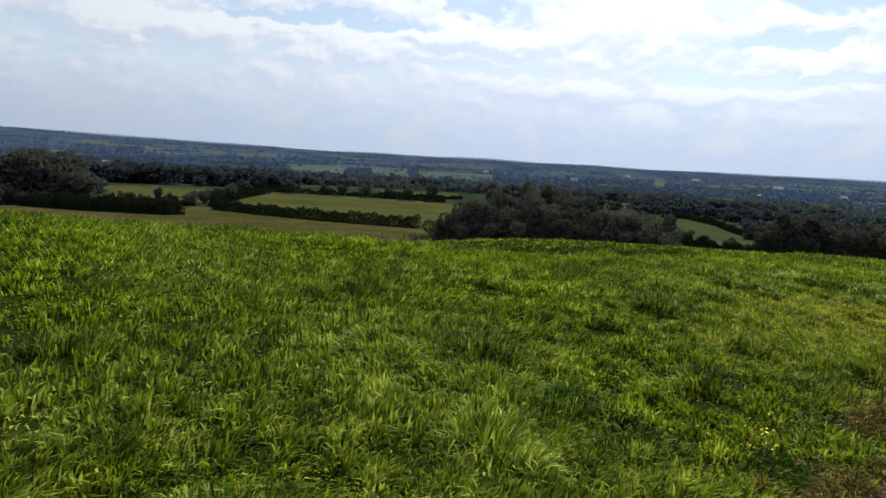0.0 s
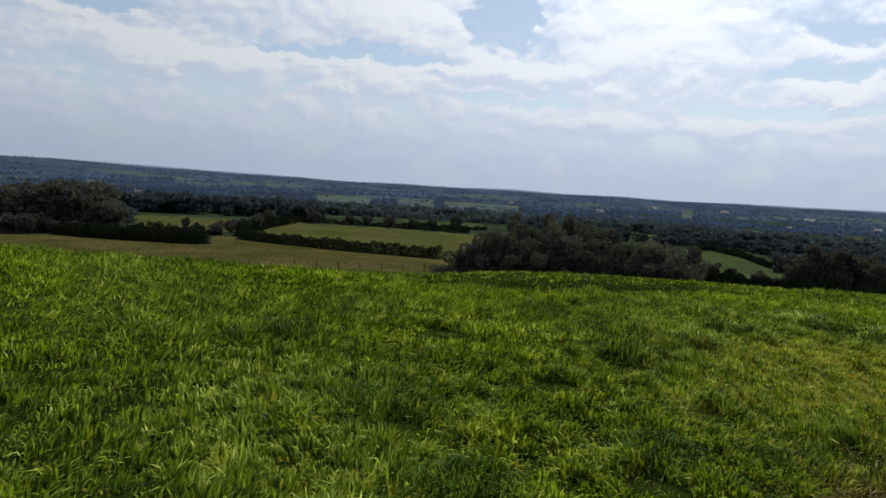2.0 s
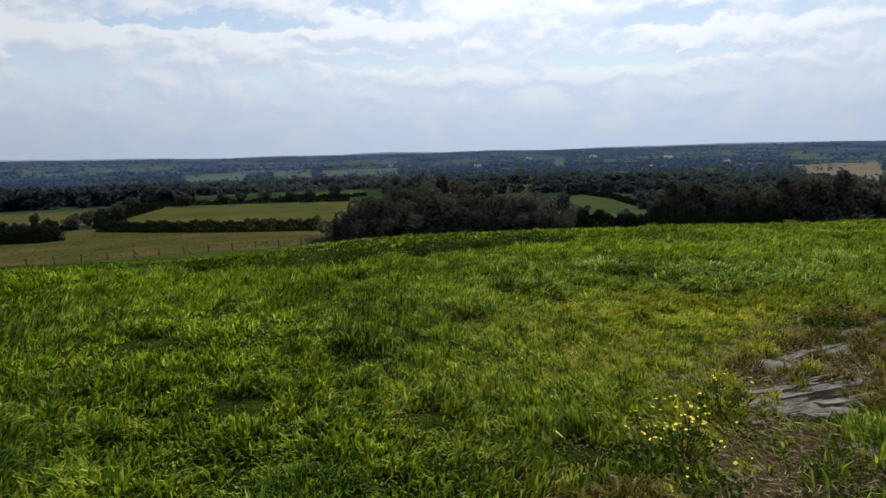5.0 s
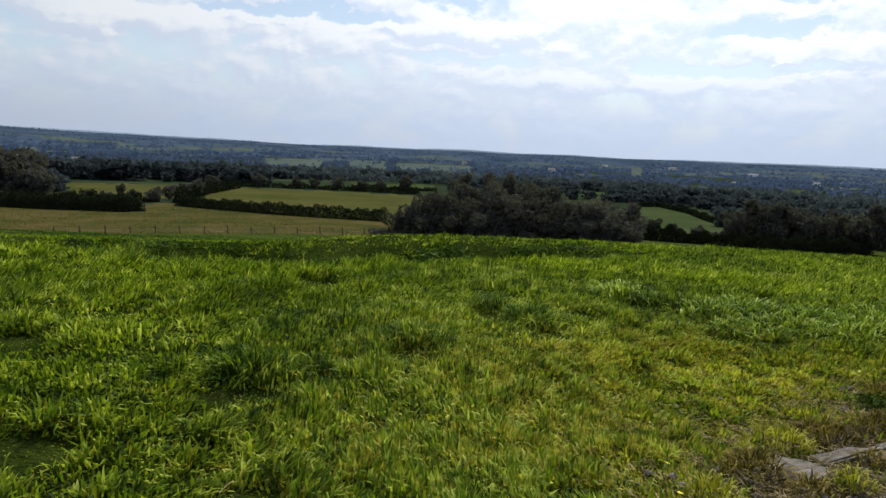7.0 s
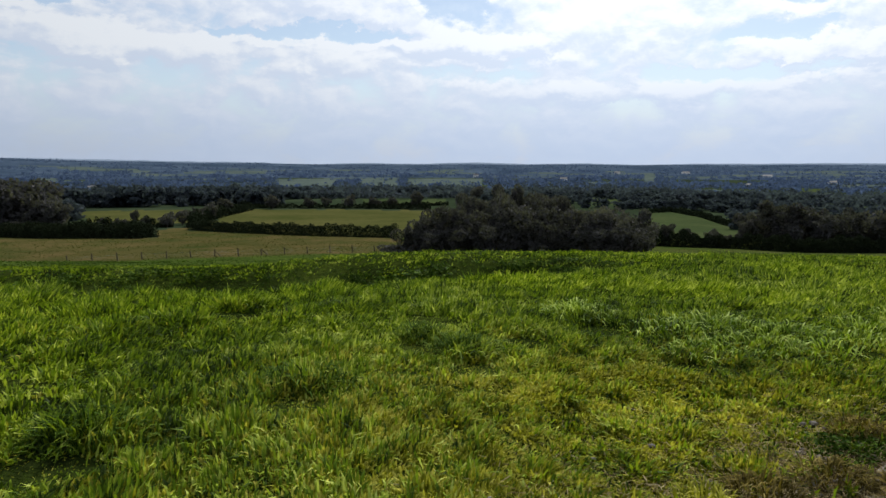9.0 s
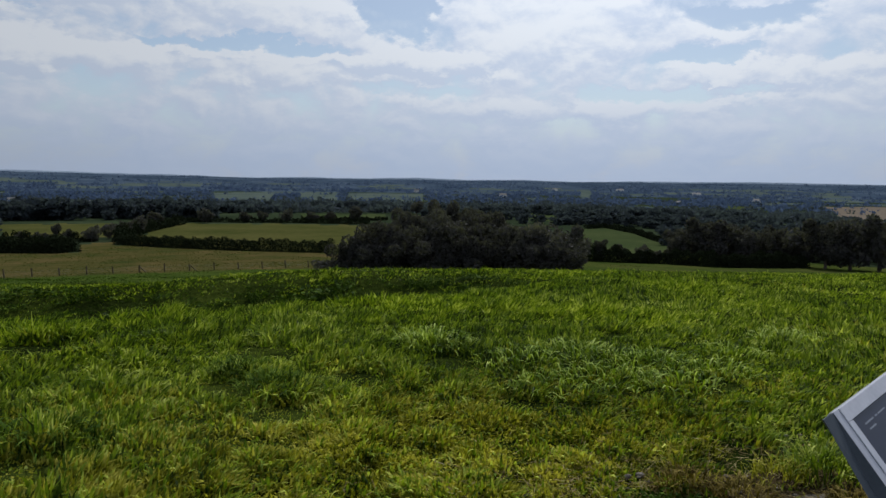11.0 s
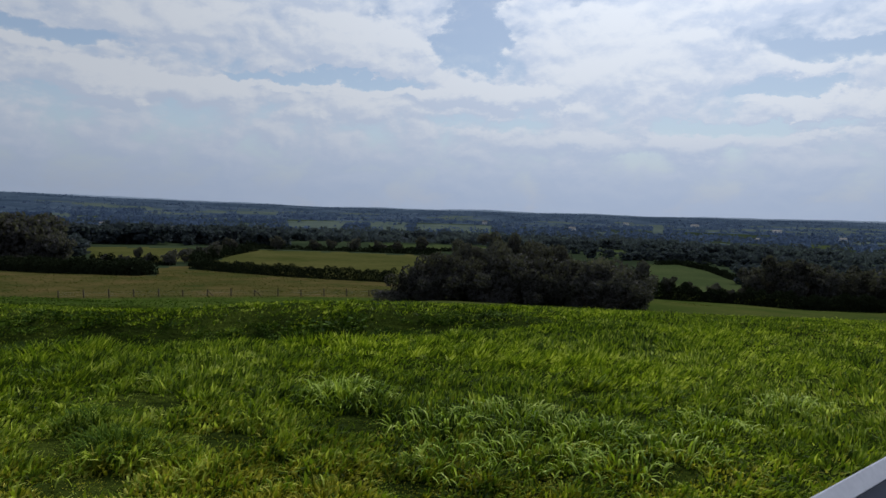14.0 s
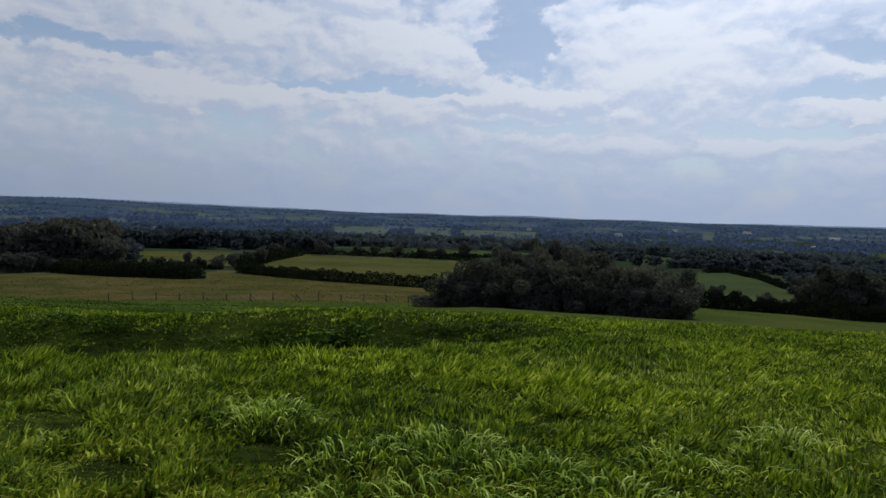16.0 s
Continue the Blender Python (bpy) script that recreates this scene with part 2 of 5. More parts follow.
# laid-over grass; its pale tone also carries the sheen on the blades
PALE_GRASS = grass_material("lodged_grass_blades", ((0.05, (0.06, 0.11, 0.006)), (0.35, (0.18, 0.26, 0.022)), (0.8, (0.42, 0.50, 0.14))), 0.34, 0.6, 0.04)
PASTURE_GRASS = grass_material("grazed_pasture_blades", ((0.10, (0.028, 0.038, 0.010)), (0.50, (0.048, 0.052, 0.015)), (0.98, (0.084, 0.070, 0.028))), through=0.5, rough=0.8, spec=0.0, patch=0.06)
# coarse grass darkened in colour for the shaded face of the bank
SHADED_GRASS = grass_material("shaded_coarse_grass", ((0.10, (0.011, 0.024, 0.004)), (0.42, (0.034, 0.068, 0.008)), (0.75, (0.068, 0.110, 0.014)), (0.98, (0.14, 0.19, 0.035))), through=0.22, rough=0.6, spec=0.05)
YELLOW_GRASS = grass_material("sunlit_yellow_grass_blades", ((0.10, (0.060, 0.072, 0.006)), (0.42, (0.195, 0.200, 0.014)), (0.92, (0.46, 0.43, 0.08))), 0.34, 0.6, 0.04)
DRY_GRASS = grass_material("dry_grass_blades", ((0.15, (0.042, 0.034, 0.007)), (0.5, (0.120, 0.092, 0.020)), (0.85, (0.27, 0.22, 0.07))), 0.3, 0.7, 0.02)
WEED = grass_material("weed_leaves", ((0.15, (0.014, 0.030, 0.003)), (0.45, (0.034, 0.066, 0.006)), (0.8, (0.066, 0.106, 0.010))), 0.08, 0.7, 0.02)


def plain_material(name, dark, light, scale, rough=0.8, spec=0.2, metal=0.0, relief=0.0):
    m, t, b = material(name, rough, spec, metal)
    p = t.nodes.new("ShaderNodeTexCoord").outputs["Object"]
    f = mth(t, "ADD", mth(t, "MULTIPLY", fbm(t, p, scale, 7, 0.65), 0.6), mth(t, "MULTIPLY", fbm(t, p, scale * 7, 4, 0.6), 0.4))
    t.links.new(ramp(t, f, ((0.35, dark), (0.65, light))), b.inputs["Base Color"])
    if relief:
        bump(t, b, f, 0.8, relief)
    return m


def stone_material():
    """Layered grey stone: fine strata along its length, lichen and dirt in the cracks."""
    m, t, b = material("weathered_stone", 0.95, 0.1)
    p = t.nodes.new("ShaderNodeTexCoord").outputs["Object"]
    stretch = t.nodes.new("ShaderNodeMapping")
    stretch.inputs["Scale"].default_value = (5.0, 34.0, 30.0)
    stretch.inputs["Rotation"].default_value = (0.0, 0.0, 0.14)
    t.links.new(p, stretch.inputs["Vector"])
    strata, grain, stain = fbm(t, stretch.outputs[0], 1.0, 6, 0.62, 0.6), fbm(t, p, 46.0, 5, 0.65), fbm(t, p, 7.0, 6, 0.65, 0.4)
    f = mth(t, "ADD", mth(t, "ADD", mth(t, "MULTIPLY", strata, 0.5), mth(t, "MULTIPLY", grain, 0.25)), mth(t, "MULTIPLY", stain, 0.3))
    t.links.new(ramp(t, f, ((0.40, (0.045, 0.036, 0.026)), (0.50, (0.12, 0.107, 0.090)), (0.58, (0.185, 0.17, 0.152)), (0.72, (0.29, 0.28, 0.26)))), b.inputs["Base Color"])
    bump(t, b, mth(t, "ADD", strata, mth(t, "MULTIPLY", grain, 0.4)), 1.0, 0.035)
    return m


STONE = stone_material()
SOIL = field_material("dusty_path_soil", (0.028, 0.022, 0.010), (0.055, 0.042, 0.020), (0.105, 0.082, 0.046), 1.6, 14.0)
STRAW = grass_material("dead_straw", ((0.15, (0.045, 0.032, 0.013)), (0.45, (0.13, 0.098, 0.042)), (0.85, (0.31, 0.26, 0.14))), 0.1, 0.8, 0.02, 1.2)
WOOD = plain_material("weathered_wood", (0.035, 0.028, 0.022), (0.075, 0.062, 0.05), 4.0)
WIRE = plain_material("galvanised_wire", (0.20, 0.20, 0.20), (0.30, 0.30, 0.30), 5.0, 0.5, 0.5, 0.8)
ALLOY = plain_material("brushed_alloy_frame", (0.36, 0.37, 0.43), (0.45, 0.46, 0.52), 6.0, 0.45, 0.4, 0.0)
CHEEK = plain_material("dark_slate_steel", (0.035, 0.045, 0.060), (0.055, 0.068, 0.085), 6.0, 0.5, 0.3, 0.0)
STEEL = plain_material("grey_painted_steel", (0.16, 0.175, 0.19), (0.22, 0.24, 0.255), 6.0, 0.5, 0.4, 0.0)
BOARD = plain_material("navy_printed_board", (0.012, 0.016, 0.034), (0.018, 0.023, 0.046), 2.0, 0.35, 0.2)
PRINT = plain_material("white_print", (0.17, 0.19, 0.23), (0.24, 0.26, 0.31), 30.0)
PETAL = plain_material("yellow_petals", (0.50, 0.38, 0.012), (0.66, 0.55, 0.05), 20.0, 0.7)
STALK = plain_material("red_brown_stalk", (0.05, 0.03, 0.014), (0.10, 0.065, 0.03), 20.0, 0.7)
RENDERED = plain_material("pale_house_wall", (0.55, 0.54, 0.52), (0.66, 0.65, 0.62), 0.4)
SLATE = plain_material("grey_roof", (0.14, 0.13, 0.13), (0.22, 0.21, 0.20), 0.6)
GLASS = plain_material("dark_window", (0.02, 0.025, 0.03), (0.03, 0.035, 0.04), 1.0, 0.1, 0.5)


# ---- land ----
def smooth(a, b, v):
    s = np.clip((v - a) / (b - a), 0, 1)
    return s * s * (3 - 2 * s)


FAR_R = (0, 300, 460, 700, 1000, 1500, 2000, 3000, 4000, 4600, 4950)
FAR_Z = (0, 0, -3, -10, -22, -32, -38, -44, -36, -19, -14)


def hashed(i, j, k):
    return np.modf(np.abs(np.sin(i * 127.1 + j * 311.7 + k * 74.7) * 43758.5))[0]


def domes(x, y, cell, k, power):
    """Rounded clumps strewn over the ground: their height, and the bearing and share of the way out from the middle."""
    i, j = np.floor(x / cell), np.floor(y / cell)
    best, away, off = np.zeros(np.shape(x)), np.zeros(np.shape(x)), np.ones(np.shape(x))
    for di in (-1, 0, 1):
        for dj in (-1, 0, 1):
            a, b = i + di, j + dj
            dx, dy = x - (a + hashed(a, b, k)) * cell, y - (b + hashed(a, b, k + 1)) * cell
            rad = cell * (0.45 + 0.5 * hashed(a, b, k + 2))
            d = np.hypot(dx, dy) / rad
            v = (0.15 + 0.85 * hashed(a, b, k + 3) ** power) * np.clip(1 - d * d, 0, 1)
            top = v > best
            best, off = np.where(top, v, best), np.where(top, d, off)
            away = np.where(top, np.arctan2(dy, dx), away)
    return best, away, off


def height(x, y):
    """The lie of the land, for arrays."""
    x, y = np.asarray(x, float), np.asarray(y, float)
    r = np.hypot(x - 5, np.maximum(y, 0) - 4)
    near = 0.05 - 0.03 * np.clip(x, -7, 16) - 0.75 * smooth(7, -7, x) * smooth(11, 20, y)
    s = np.maximum(np.where(r > 60, r + 4, y) - (8 + 0.15 * np.clip(x, -4, 14)), 0)
    knee = 12.9
    drop = np.where(s < knee, 0.0057 * s * s, 0.0057 * knee**2 + 0.147 * (s - knee))
    over = np.maximum(s - 86, 0)
    drop = drop - 0.147 * over + 0.05 * np.minimum(over, 205) + 0.097 * 35 * (1 - np.exp(-over / 35))
    far = np.interp(r, FAR_R, FAR_Z)
    bearing = np.degrees(np.arctan2(x - 5, y - 4))
    far = far + smooth(2500, 4600, r) * (26 * smooth(-8, -34, bearing) + 14 * smooth(-25, -36, bearing) + 8 * smooth(14, 34, bearing) + 2 * np.sin(bearing * 0.7) * smooth(3500, 4600, r))
    # the old rampart's ditch and its outer bank
    lip = 11.5 + 0.072 * np.maximum(x, 0) ** 2
    fade = smooth(10.5, 3.5, x) * smooth(-90, -60, x)
    d = np.clip((y - lip) / np.maximum(22.6 - lip, 0.5), 0, 1)
    ditch = -1.9 * np.sin(np.pi * np.clip(d, 0, 1) ** 0.8) ** 1.2 * fade
    bank = 0.12 * np.exp(-((y - 22.8) / 1.6) ** 2) * fade
    rough = (0.16 * domes(x, y, 1.5, 31, 1.3)[0] + 0.12 * domes(x, y, 0.8, 41, 1.3)[0]) * smooth(13.0, 16.5, y - 0.05 * np.maximum(x, 0) ** 2) * smooth(22.6, 20.6, y) * smooth(11, 6, x)
    lumps = rough + 0.05 * np.sin(x * 0.9 + 0.6 * np.sin(y * 0.7)) * np.sin(y * 0.8 + 1.3) * smooth(120, 40, r)
    return near - drop + far + ditch + bank + lumps


def height1(x, y):
    return float(height(np.array([x]), np.array([y]))[0])


def mesh_object(name, verts, faces, mats, parent=None, flat=True):
    me = bpy.data.meshes.new(name)
    me.from_pydata(verts, [], faces)
    for m in mats:
        me.materials.append(m)
    if not flat:
        me.shade_smooth()
    ob = new(name, me)
    if parent is not None:
        ob.parent = parent
    return ob


def from_arrays(name, verts, loops, size, mats, idx=None):
    """A mesh of faces with the same number of corners, quick for large counts."""
    me = bpy.data.meshes.new(name)
    n = len(loops) // size
    me.vertices.add(len(verts))
    me.vertices.foreach_set("co", np.asarray(verts, np.float32).ravel())
    me.loops.add(len(loops))
    me.loops.foreach_set("vertex_index", np.asarray(loops, np.int32))
    me.polygons.add(n)
    me.polygons.foreach_set("loop_start", np.arange(0, n * size, size, dtype=np.int32))
    for m in mats:
        me.materials.append(m)
    if idx is not None:
        me.polygons.foreach_set("material_index", np.asarray(idx, np.int32))
    me.update(calc_edges=True)
    return me


def at_bearing(bearing, r):
    """A place by bearing in degrees and distance from the middle of the walk."""
    return 4.2 + r * math.sin(radians(bearing)), 3.8 + r * math.cos(radians(bearing))


def inside(poly, x, y):
    hit = np.zeros(np.shape(x), bool)
    for (x0, y0), (x1, y1) in zip(poly, poly[1:] + poly[:1]):
        cross = (y0 > y) != (y1 > y)
        hit ^= cross & (x < (x1 - x0) * (y - y0) / (y1 - y0 + 1e-9) + x0)
    return hit


NEAR_FIELDS = (  # outline by bearing and distance, material number
    ([(-2.0, 112), (-3.5, 173), (-11.9, 192), (-17.5, 216), (-21.2, 240), (-21.2, 264), (-23.1, 267), (-23.8, 233), (-24.1, 206), (-26.8, 215), (-30.7, 230), (-34.2, 256), (-40, 260), (-48, 262), (-48, 138), (-39, 133), (-30, 129), (-20, 122), (-14, 120), (-7, 122)], 1),
    ([(-21.2, 256), (-18.5, 352), (-16.5, 394), (-9.0, 381), (-1.2, 365), (0.8, 323), (6, 300), (4, 210), (-4, 177), (-11.9, 194), (-17.5, 219)], 3),
    ([(-29.6, 428), (-21.4, 404), (-21.8, 300), (-25.6, 292), (-28.6, 306)], 3),
    ([(16.6, 348), (17.3, 369), (19.1, 385), (21.5, 344), (24.4, 291), (24.5, 217), (21.6, 186), (17.1, 191)], 4),
    ([(38.7, 684), (34.7, 1732), (41.0, 2084), (41.0, 564)], 6),
)
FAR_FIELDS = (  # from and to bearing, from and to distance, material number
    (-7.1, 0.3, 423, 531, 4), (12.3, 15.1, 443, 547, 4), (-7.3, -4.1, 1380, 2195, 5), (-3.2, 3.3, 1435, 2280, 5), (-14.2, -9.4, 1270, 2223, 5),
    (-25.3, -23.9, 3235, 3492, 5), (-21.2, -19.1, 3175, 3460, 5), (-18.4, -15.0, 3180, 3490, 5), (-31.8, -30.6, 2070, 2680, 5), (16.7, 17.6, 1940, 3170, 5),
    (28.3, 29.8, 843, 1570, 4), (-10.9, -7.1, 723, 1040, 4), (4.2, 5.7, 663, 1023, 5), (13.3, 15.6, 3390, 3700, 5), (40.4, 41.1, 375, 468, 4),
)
FIELDS = NEAR_FIELDS + tuple(([(b0, r0), (b1, r0), (b1, r1), (b0, r1)], m) for b0, b1, r0, r1, m in FAR_FIELDS)


def parcels(x, y):
    """Which kind of land each place of the plain is, and how far it lies from the parcel's boundary."""
    rng = np.random.default_rng(5)
    r = rng.uniform(300, 4900, 800)
    a = np.radians(rng.uniform(-62, 62, 800))
    sx, sy = 5 + r * np.sin(a), 4 + r * np.cos(a)
    kinds = rng.choice([4, 5, 5, 7, 7, 7, 7, 7, 7, 7], 800)
    kind, edge = np.zeros(len(x), int), np.zeros(len(x))
    for part in np.array_split(np.arange(len(x)), max(1, len(x) // 1500)):
        d = np.hypot(x[part, None] - sx, y[part, None] - sy)
        two = np.partition(d, 1, axis=1)
        kind[part], edge[part] = kinds[d.argmin(1)], two[:, 1] - two[:, 0]
    return kind, edge


def ground_sheet():
    ring = list(np.arange(0.0, 44, 0.5))
    while ring[-1] < 4900:
        ring.append(ring[-1] * (1.045 if ring[-1] < 60 else 1.012 if ring[-1] < 260 else 1.028))
    ring[-1] = 4940
    ring = np.array(ring)
    ang = np.radians(np.concatenate([np.arange(-60, 60, 0.8), np.arange(60, 300, 6)]))
    rr, aa = np.meshgrid(ring[1:], ang, indexing="ij")
    x, y = 5 + rr * np.sin(aa), 4 + rr * np.cos(aa)
    n, k = len(ring) - 1, len(ang)
    verts = np.stack([x, y, height(x, y)], -1).reshape(-1, 3)
    verts = np.vstack([verts, [[5, 4, height1(5, 4)]]])
    i, j = np.meshgrid(np.arange(n - 1), np.arange(k), indexing="ij")
    j2 = (j + 1) % k
    quads = np.stack([i * k + j, i * k + j2, (i + 1) * k + j2, (i + 1) * k + j], -1).reshape(-1, 4)
    mid = verts[quads].mean(1)
    fx, fy = mid[:, 0], mid[:, 1]
    fr = np.hypot(fx - 4.2, fy - 3.8)
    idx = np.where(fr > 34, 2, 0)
    far = np.where(fr > 300)[0]
    kind = parcels(fx[far], fy[far])[0]
    # beyond set distances the land switches to the haze-tinted materials
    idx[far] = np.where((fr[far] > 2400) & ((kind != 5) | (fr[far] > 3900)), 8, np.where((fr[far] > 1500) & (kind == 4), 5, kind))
    idx[(fr > 205) & (fr <= 460)] = 7
    right = (np.degrees(np.arctan2(fx - 4.2, fy - 3.8)) > -2) & (fr > 62) & (fr < 176)
    idx[right] = 2
    idx[(fr > 34) & (fr < 160) & (np.degrees(np.arctan2(fx - 4.2, fy - 3.8)) < -3.5)] = 9
    wob = 1.0 + 0.006 * np.sin(fx * 0.35 + 2 * np.sin(fy * 0.2)) + 0.004 * np.sin(fx * 1.3 + fy)
    for poly, m in FIELDS:
        idx[inside([at_bearing(*p) for p in poly], fx * wob, fy * wob) & (fr > 62)] = m
    me = from_arrays("ground", verts, quads.ravel(), 4, (SHADED_TURF, PASTURE, SLOPE, FIELD_A, FIELD_B, HAZE_FIELD, ARABLE, SCRUB, HAZE_FLOOR, LUSH), idx)
    bm = bmesh.new()
    bm.from_mesh(me)
    bm.verts.ensure_lookup_table()
    centre = len(verts) - 1
    for a in range(k):
        bm.faces.new((bm.verts[centre], bm.verts[(a + 1) % k], bm.verts[a]))
    bmesh.ops.recalc_face_normals(bm, faces=bm.faces)
    bm.to_mesh(me)
    bm.free()
    me.shade_smooth()
    return tagged(new("ground", me), "green hilltop meadow sloping down to hedged farmland fields", "ground", kind="structure")


ground_sheet()


def haze_blue_hills():
    """Low hills along the very skyline, haze painted into their pale blue."""
    verts, faces = [], []
    a = np.radians(np.arange(-60, 60.1, 0.4))
    deg = np.degrees(a)
    rise = 7.5 + 3.0 * np.sin(deg * 0.23 + 1) + 2.2 * np.sin(deg * 0.61) + 0.9 * np.sin(deg * 2.1 + 2) + 0.5 * np.sin(deg * 5.3)
    for k, v in enumerate(a):
        for r, up in ((4930, -30.0), (4960, rise[k] * 0.7), (4985, rise[k])):
            x, y = 5 + r * math.sin(v), 4 + r * math.cos(v)
            base = 5 + 4935 * math.sin(v), 4 + 4935 * math.cos(v)
            verts.append((x, y, height1(*base) + up))
    for k in range(len(a) - 1):
        for j in range(2):
            q = k * 3 + j
            faces.append((q, q + 3, q + 4, q + 1))
    return tagged(mesh_object("backdrop", verts, faces, (HAZE_HILL,), flat=False), "distant hills along the skyline, pale blue with painted haze", "hills", kind="structure")


haze_blue_hills()


# ---- foliage ----
def leaf_quads(points, size, rng, droop=0.3):
    """A leaf spray, a bent diamond, at each point; returns vertices and corner numbers of its quads."""
    n = len(points)
    d = rng.normal(size=(n, 3))
    d[:, 2] -= droop
    d /= np.linalg.norm(d, axis=1, keepdims=True) + 1e-9
    e = np.cross(d, rng.normal(size=(n, 3)))
    e /= np.linalg.norm(e, axis=1, keepdims=True) + 1e-9
    s = size * rng.uniform(0.6, 1.35, (n, 1))
    up = np.cross(d, e)
    v = np.stack([points - d * s, points + e * s * 0.55 + up * s * 0.12, points + d * s, points - e * s * 0.55 + up * s * 0.12], 1)
    return v.reshape(-1, 3), np.arange(4 * n)


def crown_points(rng, blobs, n, shell=0.55):
    """Points in the outer part of a union of ellipsoids (x, y, z, rx, ry, rz)."""
    blobs = np.array(blobs, float)
    w = blobs[:, 3] * blobs[:, 4] + blobs[:, 3] * blobs[:, 5]
    b = blobs[rng.choice(len(blobs), n, p=w / w.sum())]
    d = rng.normal(size=(n, 3))
    d /= np.linalg.norm(d, axis=1, keepdims=True)
    r = shell + (1 - shell) * rng.random((n, 1)) ** 0.6
    r *= 1 + 0.12 * np.sin(d[:, :1] * 7 + b[:, :1] * 3) * np.sin(d[:, 2:] * 6 + b[:, 1:2])
    return b[:, :3] + d * r * b[:, 3:]


def limb(bm, a, b, ra, rb, seg=6):
    a, b = Vector(a), Vector(b)
    q = (b - a).to_track_quat("Z", "Y").to_matrix()
    rings = []
    for p, r in ((a, ra), ((a + b) / 2 + Vector((0.06, -0.04, 0)) * ra * 3, (ra + rb) / 2), (b, rb)):
        rings.append([bm.verts.new(p + q @ Vector((r * math.cos(2 * math.pi * i / seg), r * math.sin(2 * math.pi * i / seg), 0))) for i in range(seg)])
    for lo, hi in zip(rings, rings[1:]):
        for i in range(seg):
            bm.faces.new((lo[i], lo[(i + 1) % seg], hi[(i + 1) % seg], hi[i]))


def tree_kind(seed, tall, wide, leaves, leaf, low=0.12, lumps=16):
    """Meshes of a broadleaved tree: trunk with limbs, and crown."""
    rng = np.random.default_rng(seed)
    blobs = []
    for _ in range(lumps):
        a, h = rng.uniform(0, 2 * math.pi), rng.uniform(low + 0.12, 0.86)
        reach = wide * 0.5 * math.sin(math.pi * min(max((h - low * 0.5) / (1.08 - low * 0.5), 0), 1)) ** 0.6 * rng.uniform(0.4, 0.95)
        size = wide * rng.uniform(0.09, 0.21) * (16 / lumps) ** 0.4
        blobs.append((reach * math.cos(a), reach * math.sin(a), tall * h, size, size, size * rng.uniform(0.65, 0.95)))
    blobs.append((0, 0, tall * 0.5, wide * 0.27, wide * 0.27, tall * 0.36))
    pts = crown_points(rng, blobs, leaves, 0.72)
    pts = pts[pts[:, 2] > tall * low * 0.6]
    v, l = leaf_quads(pts, leaf, rng)
    crown = from_arrays("crown", v, l, 4, (LEAF,))
    bm = bmesh.new()
    r0 = 0.03 * tall
    limb(bm, (0, 0, -0.4), (0.02 * tall, 0.01 * tall, tall * 0.45), r0 * 1.3, r0 * 0.7, 8)
    for b in blobs[:9]:
        limb(bm, (0.02 * tall, 0.01 * tall, tall * rng.uniform(0.18, 0.44)), b[:3], r0 * 0.45, r0 * 0.1, 5)
    trunk = bpy.data.meshes.new("trunk")
    bm.to_mesh(trunk)
    bm.free()
    trunk.materials.append(BARK)
    return trunk, crown


TREES = {
    "oak": tree_kind(11, 10.0, 11.0, 5400, 0.30, 0.06, 20),
    "ash": tree_kind(12, 10.0, 8.5, 4800, 0.29, 0.08, 16),
    "thorn": tree_kind(13, 10.0, 12.5, 5600, 0.31, 0.0, 22),
    "thorn_b": tree_kind(14, 10.0, 10.5, 5200, 0.30, 0.0, 18),
    "wood_oak": tree_kind(17, 10.0, 11.0, 1600, 0.54, 0.02, 20),
    "wood_ash": tree_kind(18, 10.0, 9.5, 1500, 0.52, 0.02, 18),
    "far_oak": tree_kind(15, 10.0, 11.0, 380, 1.0, 0.02),
    "far_ash": tree_kind(16, 10.0, 9.0, 360, 1.0, 0.02),
}
_turn = random.Random(3)


def plant(kind, x, y, tall, wide=1.0, label="dark green broadleaved tree in full summer leaf", group="", name="tree", sink=0.0):
    trunk, crown = TREES[kind]
    base = new(name)
    base.empty_display_size = 0.5
    s = tall / 10.0
    base.matrix_basis = Matrix.LocRotScale((x, y, height1(x, y) - sink), Euler((0, 0, _turn.uniform(0, 6.28))), (s * wide, s * wide, s))
    for part_name, data in (("trunk", trunk), ("crown", crown)):
        p = new(part_name, data)
        p.parent = base
    return tagged(base, label, "tree", group)


